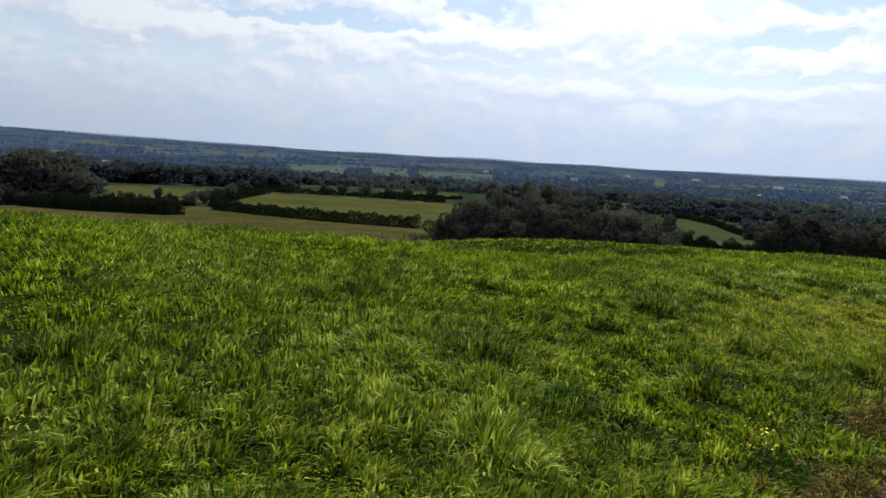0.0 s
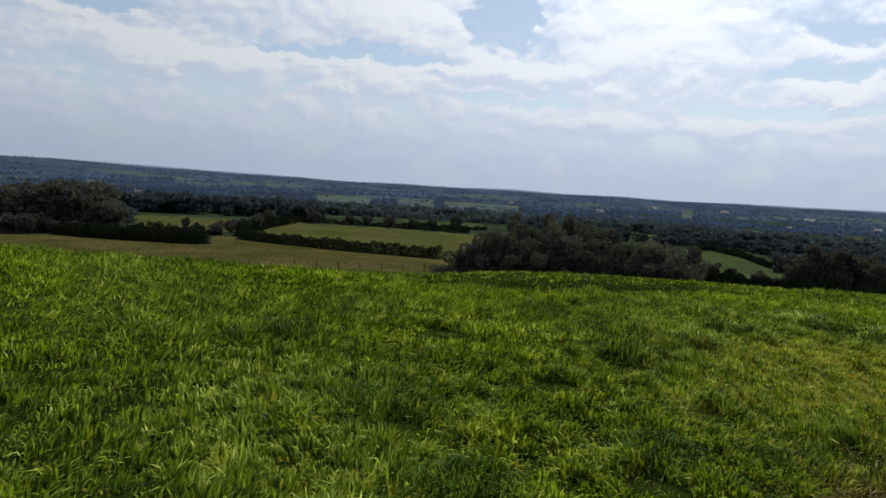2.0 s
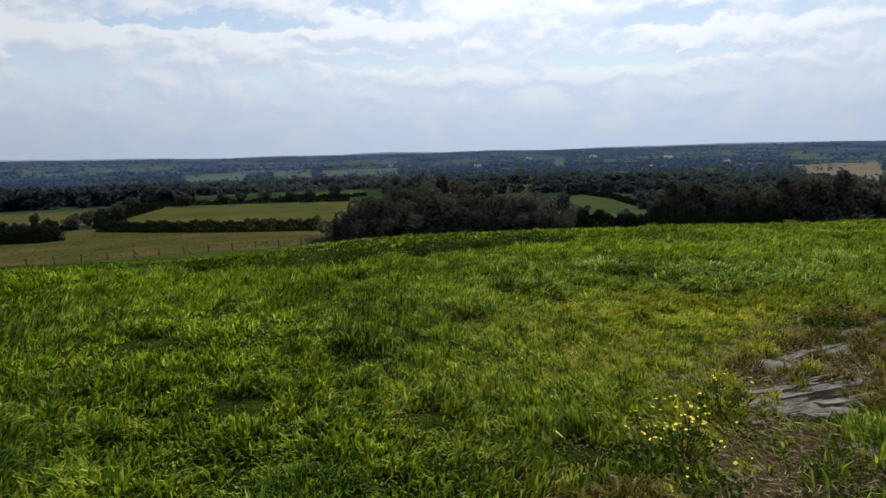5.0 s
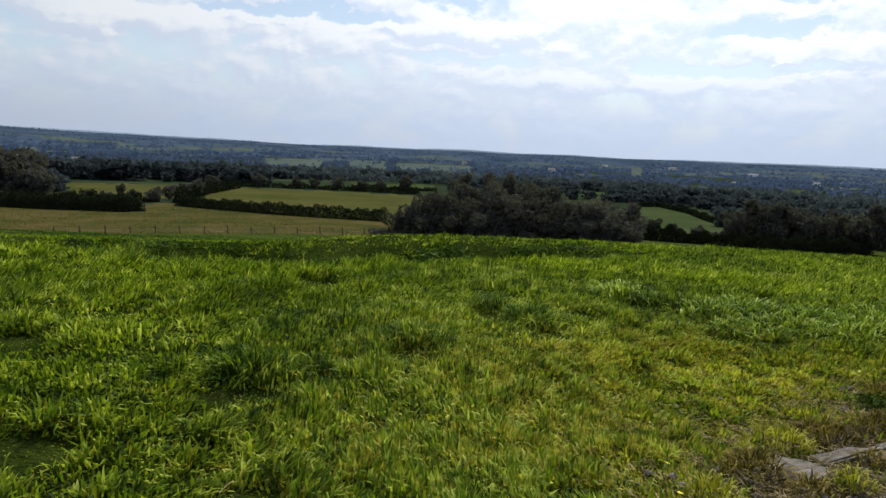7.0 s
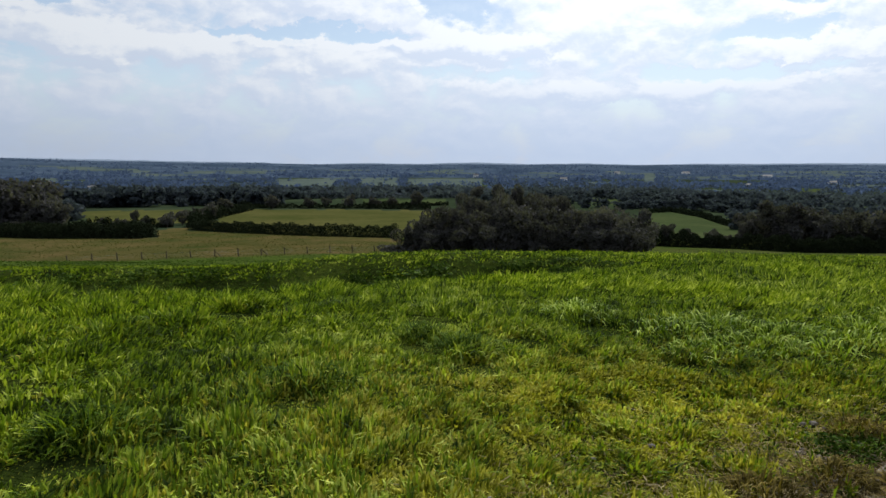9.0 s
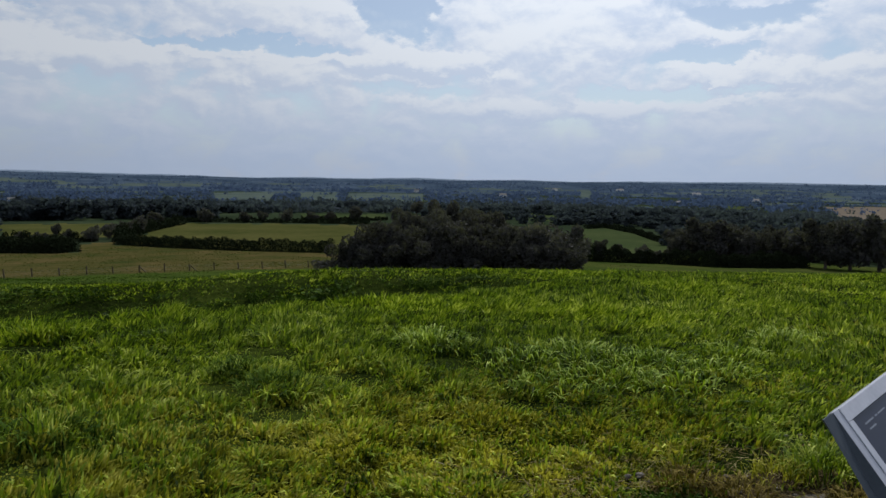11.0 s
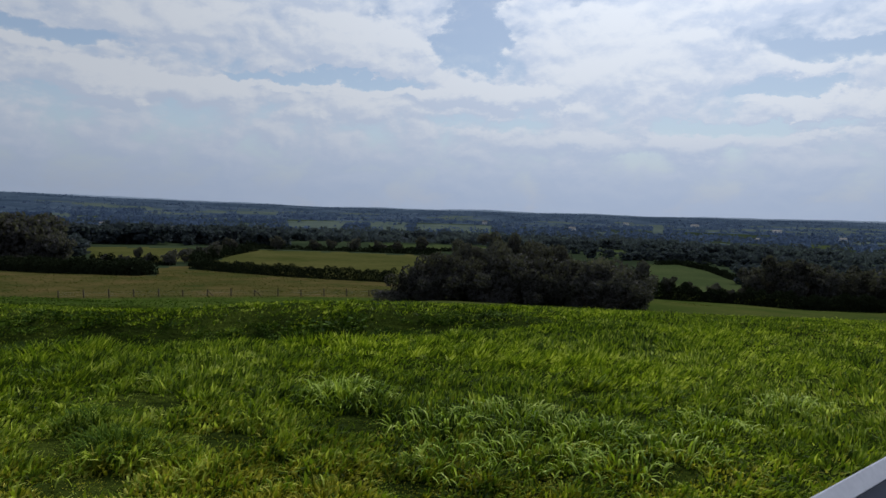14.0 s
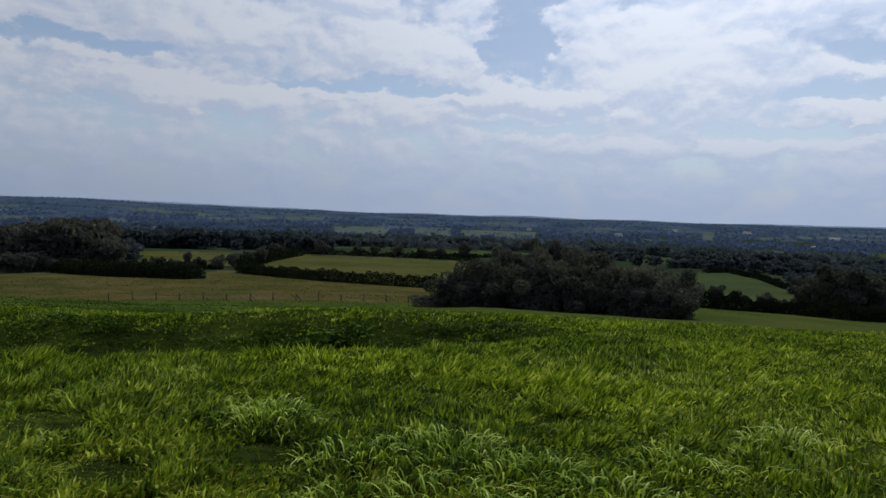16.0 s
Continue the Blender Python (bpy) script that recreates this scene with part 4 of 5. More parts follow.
def off_rock(x, y):
    """Nothing grows on the bare bedrock."""
    return (np.hypot((x - 5.12) / 0.36, (y - 5.68) / 0.34) > 1) & (np.hypot((x - 5.5) / 0.22, (y - 5.95) / 0.17) > 1) & (np.hypot((x - 6.1) / 0.24, (y - 6.68) / 0.15) > 1) & (np.hypot((x - 5.72) / 0.18, (y - 6.58) / 0.09) > 1) & (np.hypot((x - 5.36) / 0.15, (y - 6.36) / 0.1) > 1)


def on_dry(x, y, rng):
    wd = way_distance(x, y) + 0.35 * soft_noise(x, y, 2.6, 7)
    k = 0.5 * smooth(0.95, 0.4, wd) * (0.6 + 0.4 * smooth(0.05, 0.5, wd)) * off_rock(x, y)
    k = np.maximum(k, 0.5 * smooth(1.15, 1.5, soft_noise(x, y, 3.1, 11)))
    return (rng.random(len(x)) < k) & (np.hypot(x - 5, y - 5.5) < 9)


def footpath():
    """Bare trodden soil, a ragged strip just over the turf."""
    pts = [Vector(p) for p in WAY]
    rng = random.Random(4)
    steps = []
    for a, b in zip(pts, pts[1:]):
        n = max(2, int((b - a).length / 0.3))
        steps += [(a + (b - a) * k / n, (b - a).normalized()) for k in range(n)]
    verts, faces = [], []
    for k, (p, d) in enumerate(steps):
        side = Vector((-d.y, d.x))
        w0, w1 = -0.55 - 0.2 * math.sin(k * 0.9) - rng.uniform(0, 0.15), 0.6 + 0.2 * math.sin(k * 0.7 + 2) + rng.uniform(0, 0.15)
        narrow = 0.35 + 0.4 * float(smooth(3.4, 4.6, p.x)) + 0.45 * math.exp(-((p.x - 2.3) / 0.6) ** 2)
        w0, w1 = w0 * narrow, w1 * narrow
        for j in range(6):
            q = p + side * (w0 + (w1 - w0) * j / 5)
            edge = 0.03 if j in (0, 5) else 0.0
            verts.append((q.x, q.y, height1(q.x, q.y) + 0.022 - edge + rng.uniform(-0.006, 0.006)))
    for k in range(len(steps) - 1):
        for j in range(5):
            a = k * 6 + j
            faces.append((a, a + 1, a + 7, a + 6))
    me = mesh_object("footpath", verts, faces, (SOIL,), flat=False)
    return tagged(me, "bare dusty brown footpath worn through the grass", "footpath", kind="structure")


footpath()


def slab(x, y, a, b, thick, turn, seed, rise=0.0):
    """An outcropping flat stone with broken edges and worn corners."""
    rng = random.Random(seed)
    n = rng.choice((5, 6, 7, 8))
    rim = []
    for k in range(n):
        t = 2 * math.pi * (k + rng.uniform(-0.25, 0.25)) / n
        rim.append((a * math.cos(t) * rng.uniform(0.82, 1.1), b * math.sin(t) * rng.uniform(0.82, 1.1)))
    bm = bmesh.new()
    rings = []
    for scale, z in ((1.0, -0.12), (1.02, thick * 0.5), (0.985, thick * 0.92), (0.93, thick)):
        rings.append([bm.verts.new((px * scale, py * scale, z + rng.uniform(-0.006, 0.006))) for px, py in rim])
    mid = bm.verts.new((0, 0, thick * 1.02))
    inner = [bm.verts.new((px * 0.45, py * 0.45, thick + rng.uniform(-0.012, 0.014))) for px, py in rim]
    for lo, hi in list(zip(rings, rings[1:])) + [(rings[-1], inner)]:
        for k in range(n):
            bm.faces.new((lo[k], lo[(k + 1) % n], hi[(k + 1) % n], hi[k]))
    for k in range(n):
        bm.faces.new((inner[k], inner[(k + 1) % n], mid))
    me = bpy.data.meshes.new("stone_slab")
    bm.to_mesh(me)
    bm.free()
    me.materials.append(STONE)
    ob = new("stone_slab", me)
    ob.matrix_basis = pose(x, y, height1(x, y) + 0.01 + rise, rng.uniform(-3, 3), rng.uniform(-3, 3), turn)
    return tagged(ob, "pale grey weathered stone slab set in the bare footpath", "stone", "stones of the footpath")


for k, (x, y, a, b, th, turn) in enumerate((
    (4.96, 4.93, 0.14, 0.07, 0.03, 10), (5.36, 6.36, 0.18, 0.12, 0.05, 20), (6.45, 6.82, 0.17, 0.10, 0.03, 40), (6.76, 7.2, 0.24, 0.15, 0.05, 30),
    (7.12, 7.42, 0.12, 0.08, 0.03, 28), (7.45, 7.5, 0.16, 0.10, 0.03, 15), (2.95, 3.55, 0.18, 0.12, 0.03, 40), (3.35, 3.9, 0.14, 0.10, 0.03, 70), (5.62, 5.30, 0.13, 0.08, 0.03, 15), (4.56, 5.42, 0.07, 0.05, 0.03, 50))):
    slab(x, y, a, b, th * 0.6, turn, 40 + k)


def outcrop(x, y, long, deep, strips, turn, seed):
    """Bedrock that breaks through the path: layered strips with cracks between them."""
    rng = random.Random(seed)
    top = new("rock_outcrop")
    z0 = height1(x, y)
    top.matrix_basis = pose(x, y, z0, rng.uniform(-2, 2), rng.uniform(-2, 2), turn)
    edges = [-deep / 2]
    for k in range(strips):
        edges.append(edges[-1] + deep / strips * rng.choice((0.4, 0.6, 0.9, 1.3, 1.6)))
    for k, (v0, v1) in enumerate(zip(edges, edges[1:])):
        mid = (v0 + v1) / 2 / (deep / 2)
        half = long / 2 * math.sqrt(max(1 - 0.75 * mid * mid, 0.15))
        u = -half + rng.uniform(-0.06, 0.06)
        stop = half + rng.uniform(-0.06, 0.06)
        skew = rng.uniform(-0.07, 0.07)
        while u < stop - 0.05:
            w = min(rng.uniform(0.12, 0.5), stop - u)
            g = rng.uniform(0.001, 0.004)
            rim = []
            for t in (0.0, 0.33, 0.66, 1.0):
                rim.append((u + g + (w - 2 * g) * t - skew, v0 + g * 0.7 + rng.uniform(-0.012, 0.012)))
            for t in (1.0, 0.66, 0.33, 0.0):
                rim.append((u + g + (w - 2 * g) * t + skew, v1 - g * 0.7 + rng.uniform(-0.012, 0.012)))
            lift = 0.045 + rng.uniform(-0.025, 0.02) - 0.012 * abs(mid)
            tip, lean = rng.uniform(-0.05, 0.05), rng.uniform(-0.15, 0.15)
            bm = bmesh.new()
            rings = []
            for scale, z in ((1.0, -0.12), (1.0, lift * 0.7), (0.95, lift)):
                cu, cv = u + w / 2, (v0 + v1) / 2
                rings.append([bm.verts.new((cu + (pu - cu) * (1 - (1 - scale) * 0.5), cv + (pv - cv) * scale, z + (0 if z < 0 else tip * (pu - cu) + lean * (pv - cv) + rng.uniform(-0.003, 0.003)))) for pu, pv in rim])
            for lo, hi in zip(rings, rings[1:]):
                for i in range(8):
                    bm.faces.new((lo[i], lo[(i + 1) % 8], hi[(i + 1) % 8], hi[i]))
            r = rings[-1]
            for i in range(3):
                bm.faces.new((r[i], r[i + 1], r[6 - i], r[7 - i]))
            me = bpy.data.meshes.new("stone")
            bm.to_mesh(me)
            bm.free()
            me.materials.append(STONE)
            piece = new("stone", me)
            piece.parent = top
            u += w
            skew = rng.uniform(-0.07, 0.07)
    return tagged(top, "cracked pale grey bedrock breaking through the footpath", "rock", "rock outcrops")


outcrop(5.12, 5.68, 0.72, 0.62, 10, 12, 5)
outcrop(5.5, 5.95, 0.4, 0.3, 6, 18, 4)
outcrop(6.1, 6.68, 0.46, 0.26, 5, 25, 6)
outcrop(5.72, 6.58, 0.34, 0.16, 3, 22, 7)


def pebbles():
    """Loose grit and small stones on the footpath."""
    rng = np.random.default_rng(12)
    ico = bmesh.new()
    bmesh.ops.create_icosphere(ico, subdivisions=1, radius=1.0)
    base = np.array([v.co[:] for v in ico.verts])
    tri = np.array([[v.index for v in f.verts] for f in ico.faces])
    ico.free()
    n = 1500
    k = rng.random(n) * 4
    i = k.astype(int) + 2
    x = WAY[i, 0] + (WAY[i + 1, 0] - WAY[i, 0]) * (k % 1) + rng.normal(0, 0.35, n)
    y = WAY[i, 1] + (WAY[i + 1, 1] - WAY[i, 1]) * (k % 1) + rng.normal(0, 0.35, n)
    size = 0.006 + 0.022 * rng.random(n) ** 3
    v = base[None] * (1 + rng.normal(0, 0.2, (n, len(base), 1))) * size[:, None, None] * np.array([1.2, 1, 0.6])
    v += np.stack([x, y, height(x, y) + 0.024], -1)[:, None]
    f = (tri[None] + (np.arange(n) * len(base))[:, None, None]).reshape(-1)
    return tagged(new("pebbles", from_arrays("pebbles", v.reshape(-1, 3), f, 3, (STONE,))), "small pale loose stones on the footpath", "pebbles", kind="stuff")


pebbles()


def straw_litter():
    """Dead straw and leaf litter lying flat along the footpath."""
    rng = np.random.default_rng(41)
    n = 26000
    k = rng.random(n) * 5
    i = k.astype(int) + 1
    x = WAY[i, 0] + (WAY[i + 1, 0] - WAY[i, 0]) * (k % 1) + rng.normal(0, 0.55, n)
    y = WAY[i, 1] + (WAY[i + 1, 1] - WAY[i, 1]) * (k % 1) + rng.normal(0, 0.55, n)
    keep = off_rock(x, y) | (rng.random(n) < 0.12)
    x, y = x[keep], y[keep]
    n = len(x)
    a, long, wide = rng.uniform(0, 6.283, n), rng.uniform(0.012, 0.05, n), rng.uniform(0.0012, 0.0035, n)
    way = np.stack([np.cos(a) * long, np.sin(a) * long, rng.normal(0.1, 0.28, n) * long], -1)
    side = np.stack([-np.sin(a) * wide, np.cos(a) * wide, rng.normal(0, 0.4, n) * wide], -1)
    mid = np.stack([x, y, height(x, y) + 0.028 + rng.uniform(0, 0.02, n)], -1)
    v = np.stack([mid - way - side * 0.6, mid - way + side * 0.6, mid + way * 0.3 + side, mid + way], 1).reshape(-1, 3)
    return tagged(new("straw_litter", from_arrays("straw_litter", v, np.arange(4 * n), 4, (STRAW,))), "dead pale straw and litter scattered along the footpath", "straw", kind="stuff")


straw_litter()
tufts("meadow_grass", 45000, 15, GRASS, 31, "long lush green meadow grass bent by the wind", on_meadow)
tufts("yellow_grass", 62000, 15, YELLOW_GRASS, 32, "yellowing sunlit grass beside the footpath", on_yellow, 0.10)
tufts("dry_grass", 32000, 15, DRY_GRASS, 33, "short dry brown grass along the footpath", on_dry, 0.085, 0.75, 0.004)


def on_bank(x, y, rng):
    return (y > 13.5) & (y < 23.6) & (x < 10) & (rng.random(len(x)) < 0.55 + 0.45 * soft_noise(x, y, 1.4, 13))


tufts("bank_grass", 44000, 14, SHADED_GRASS, 36, "rough grass on the bank of the old ditch, darkened for shade", on_bank, 0.12, 0.5, 0.010)


def slope_grass(name, beyond, mat, label, seed):
    """Rough tufts over the slopes below the bank, on one side of the fence."""
    rng = np.random.default_rng(seed)
    n = 110000
    r = 30 * (230 / 30) ** rng.random(n)
    b = rng.uniform(-48, 44, n)
    x, y = 4.2 + r * np.sin(np.radians(b)), 3.8 + r * np.cos(np.radians(b))
    keep = (y > 24) & (rng.random(n) < 0.55 + 0.45 * soft_noise(x, y, 0.35, 43)) & ((r < 104) | (b < -3) | ((b > 16.5) & (r < 150))) & ((r < 165) | (b < -10))
    line = 117.5 + (x + 62) * 0.17
    keep &= (y > line) if beyond else (y < line) & (b < -3.5)
    x, y, r = x[keep], y[keep], r[keep]
    n = len(x)
    v, f = far_blades(x, y, (0.05 + 0.0006 * r) * rng.uniform(0.5, 1.5, n), (0.02 + 0.0014 * r) * rng.uniform(0.6, 1.4, n), rng.uniform(0.1, 0.9, n), rng.uniform(0, 6.283, n), rng)
    return tagged(new(name, from_arrays(name, v, f, 3, (mat,))), label, "grass", kind="stuff")


slope_grass("pasture_grass", True, PASTURE_GRASS, "short tufted olive grass on the grazed pasture", 37)
slope_grass("slope_grass", False, SHADED_GRASS, "rough green grass on the slope above the fence", 38)


def outer_grass():
    """The same turf on the other side of the footpath and behind."""
    rng = np.random.default_rng(35)
    n = 5500
    x, y = rng.uniform(-14, 22, n), rng.uniform(-14, 18, n)
    side = (y - 4) - 0.88 * (x - 4)
    keep = (way_distance(x, y) > 0.8) & ((side < 0) | (y < -0.5) | (x < -6))
    x, y = np.repeat(x[keep], 12), np.repeat(y[keep], 12)
    x, y = x + rng.normal(0, 0.11, len(x)), y + rng.normal(0, 0.11, len(x))
    n = len(x)
    v, f = far_blades(x, y, 0.11 * rng.uniform(0.5, 1.4, n), 0.012 * rng.uniform(0.7, 1.4, n), rng.uniform(0.1, 0.8, n), rng.uniform(0, 6.283, n), rng)
    return tagged(new("hilltop_grass", from_arrays("hilltop_grass", v, f, 3, (GRASS,))), "rough green grass on the open hilltop", "grass", kind="stuff")


outer_grass()


# ---- tussocks and weeds ----
def arching(base, length, width, lean, turn, rng):
    """Long blades that rise and bow over in a curve."""
    n = len(length)
    face = turn + math.pi / 2 + rng.normal(0, 0.35, n)
    side = np.stack([np.cos(face), np.sin(face), np.zeros(n)], -1) * width[:, None] / 2
    rows = []
    for s, w in ((0.0, 0.6), (0.35, 1.0), (0.62, 0.9), (0.84, 0.6), (1.0, 0.0)):
        out = lean * length * (0.25 * s + 0.75 * s**2)
        up = length * (s * 1.05 - 0.75 * lean * s**3)
        mid = base + np.stack([np.cos(turn) * out, np.sin(turn) * out, up], -1)
        rows += [mid - side * w, mid + side * w] if w else [mid]
    v = np.stack(rows, 1).reshape(-1, 3)
    f = np.array([[0, 1, 3], [0, 3, 2], [2, 3, 5], [2, 5, 4], [4, 5, 7], [4, 7, 6], [6, 7, 8]])[None] + (np.arange(n) * 9)[:, None, None]
    return v, f.reshape(-1)


def tussock(x, y, wide, long, count, mat, seed, label, lean=0.8):
    """One clump of long arching grass."""
    rng = np.random.default_rng(seed)
    rad = wide * np.sqrt(rng.random(count))
    out = rng.uniform(0, 6.283, count)
    px, py = rad * np.cos(out), 0.7 * rad * np.sin(out)
    z = height(x + px, y + py) - height1(x, y) + 0.10 * np.maximum(1 - (rad / wide) ** 2, 0)
    turn = out + rng.normal(0, 1.1, count) - 0.4
    v, f = arching(np.stack([px, py, z - 0.02], -1), long * rng.uniform(0.6, 1.25, count), (0.0125 if mat is PALE_GRASS else 0.008) * rng.uniform(0.7, 1.3, count), np.clip(rng.normal(lean, 0.2, count), 0.1, 1.3), turn, rng)
    ob = new("grass_tussock", from_arrays("grass_tussock", v, f, 3, (mat,)))
    ob.location = (x, y, height1(x, y))
    return tagged(ob, label, "grass tussock", "grass tussocks")


def bowed_grass():
    """Long single blades that bow over the taller clumps of the meadow."""
    rng = np.random.default_rng(51)
    x, y, r = spread(rng, 60000, 2.1, 16.0)
    tall, away, off = sward(x, y)
    keep = (way_distance(x, y) > 1.3) & (rng.random(len(x)) < 0.9 * smooth(0.95, 1.5, tall) + 0.05) & (y < 12) & off_rock(x, y)
    x, y, away, tall = x[keep], y[keep], away[keep], tall[keep]
    n = len(x)
    turn = np.where(rng.random(n) < 0.5, away, 1.6 * soft_noise(x, y, 1.4, 3) + 0.3) + rng.normal(0, 0.6, n)
    v, f = arching(np.stack([x, y, height(x, y) - 0.02], -1), np.clip(0.13 * tall, 0.1, 0.24) * rng.uniform(0.8, 1.35, n), 0.010 * rng.uniform(0.7, 1.3, n), np.clip(rng.normal(0.75, 0.2, n), 0.2, 1.2), turn, rng)
    return tagged(new("bowed_grass", from_arrays("bowed_grass", v, f, 3, (GRASS,))), "long bowed blades over the clumps of meadow grass", "grass", kind="stuff")


bowed_grass()
for k, (x, y, w, long, n) in enumerate(((5.62, 10.55, 0.36, 0.19, 200), (6.4, 10.0, 0.38, 0.155, 130), (6.95, 10.3, 0.44, 0.16, 160), (7.5, 9.95, 0.38, 0.155, 130), (6.5, 9.35, 0.38, 0.14, 90), (7.5, 9.3, 0.38, 0.14, 90), (9.5, 11.1, 0.36, 0.16, 110), (8.5, 10.4, 0.38, 0.14, 70), (8.0, 9.7, 0.38, 0.14, 80), (7.0, 9.5, 0.4, 0.15, 100))):
    tussock(x, y, w, long, n, PALE_GRASS, 60 + k, "tussock of long pale grass blown over by the wind", 0.9)
LEDGE_TUSSOCKS = ((5.12, 6.32, 0.18), (5.45, 6.7, 0.2), (5.82, 6.88, 0.2), (6.25, 7.05, 0.22), (6.8, 7.7, 0.2), (4.75, 6, 0.14))
PATH_TUSSOCKS = ((1.95, 3.0, 0.16), (2.15, 3.25, 0.15), (1.7, 2.86, 0.13), (2.36, 3.05, 0.13), (2.45, 3.45, 0.12), (1.62, 3.1, 0.1), (6.62, 6.95, 0.2), (6.95, 7.1, 0.16), (7.25, 7.2, 0.18), (6.42, 6.72, 0.15), (7, 7.55, 0.2), (7.35, 7.75, 0.2), (6.2, 6.35, 0.16), (7.55, 7.4, 0.18), (5.86, 6.5, 0.11), (5.56, 6.2, 0.12), (5.3, 6.12, 0.1), (6.3, 6.62, 0.11), (5.98, 6.42, 0.09), (4.86, 5.62, 0.07), (5.4, 5.62, 0.08), (6.05, 5.98, 0.16), (5.62, 5.52, 0.14), (5.22, 5.86, 0.07), (5.6, 5.95, 0.12), (5.75, 5.7, 0.12), (5.45, 5.4, 0.14), (4.7, 5.75, 0.12), (3, 4.3, 0.2), (2.75, 4, 0.16), (3.5, 4.6, 0.2))
for k, (x, y, w) in enumerate(LEDGE_TUSSOCKS + PATH_TUSSOCKS):
    if k % 4 == 1:
        tussock(x, y, w, 0.06 + 0.25 * w, int(w * 1000), YELLOW_GRASS, 110 + k, "yellowing tussock of grass at the footpath edge", 0.6)
    else:
        tussock(x, y, w, 0.055 + 0.25 * w, int(w * 1150), DRY_GRASS, 110 + k, "brown tussock of dry grass at the footpath edge", 0.8)
tussock(7.62, 7.76, 0.2, 0.2, 260, GRASS, 79, "yellow-green tussock of grass beside the information panel", 0.6)
# coarse dark clumps; their weed green also stands for shadow in the sward
for k, (x, y, w, long, n) in enumerate(((4.4, 9.25, 0.3, 0.15, 255), (4.02, 9.6, 0.24, 0.14, 180), (3.3, 8.15, 0.32, 0.15, 255), (2.3, 7.2, 0.3, 0.15, 225), (0.2, 5.2, 0.34, 0.15, 255), (0.8, 4.1, 0.32, 0.16, 255), (2.0, 4.9, 0.3, 0.16, 225), (-1.0, 7.0, 0.34, 0.15, 195), (1.1, 3.5, 0.28, 0.15, 225))):
    tussock(x, y, w, long, n, WEED, 80 + k, "dark green tussock of coarse meadow grass, shade in its colour", 0.75)


def weed_mesh(seed, leaves, leaf):
    rng = np.random.default_rng(seed)
    pts = crown_points(rng, [(rng.normal(0, 0.28), rng.normal(0, 0.22), rng.uniform(0.12, 0.36), 0.3, 0.26, 0.24) for _ in range(7)], leaves, 0.35)
    pts[:, 2] = np.maximum(pts[:, 2], 0.0)
    v, l = leaf_quads(pts, leaf, rng, -0.4)
    return from_arrays("weed_clump", v, l, 4, (WEED,))


WEEDS = [weed_mesh(70 + k, 270, 0.052) for k in range(4)]
_g = random.Random(17)


PATH_WEEDS = [weed_mesh(170 + k, 520, 0.036) for k in range(3)]


def weed_bed(name, spots, label, meshes=WEEDS):
    """Many weed clumps grown into one another."""
    parts = []
    for x, y, size in spots:
        me = _g.choice(meshes)
        co = np.empty(len(me.vertices) * 3, np.float32)
        me.vertices.foreach_get("co", co)
        s, a = size * _g.uniform(0.8, 1.2), _g.uniform(0, 6.283)
        co = co.reshape(-1, 3) * np.array([s * _g.uniform(0.9, 1.4), s, s * _g.uniform(0.5, 0.9)])
        k, d = math.cos(a), math.sin(a)
        parts.append(co @ np.array([[k, d, 0], [-d, k, 0], [0, 0, 1]]) + np.array([x, y, height1(x, y) - 0.03]))
    v = np.vstack(parts)
    return tagged(new(name, from_arrays(name, v, np.arange(len(v)), 4, (WEED,))), label, "weeds", kind="stuff")


# weeds of the bank; their dark green also deepens its painted shade
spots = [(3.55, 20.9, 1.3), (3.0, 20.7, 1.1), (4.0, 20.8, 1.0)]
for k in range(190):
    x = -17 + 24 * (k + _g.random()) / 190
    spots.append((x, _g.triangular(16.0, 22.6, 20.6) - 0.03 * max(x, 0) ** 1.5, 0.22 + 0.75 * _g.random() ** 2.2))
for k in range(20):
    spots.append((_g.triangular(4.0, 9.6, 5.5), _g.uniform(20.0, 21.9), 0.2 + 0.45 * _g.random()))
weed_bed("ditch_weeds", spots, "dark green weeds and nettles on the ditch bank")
weed_bed("path_weeds", [(4.63, 4.98, 0.22), (4.55, 4.92, 0.17), (4.71, 5.04, 0.16), (4.45, 5.72, 0.26), (4.62, 4.72, 0.3), (4.46, 4.78, 0.24), (7.1, 7.0, 0.3), (2.5, 4.2, 0.28), (6.35, 6.5, 0.24), (6.9, 7.3, 0.3), (6.62, 7.48, 0.4), (6.52, 7.36, 0.32), (6.74, 7.56, 0.3)], "low dark green weeds growing at the footpath edge", PATH_WEEDS)


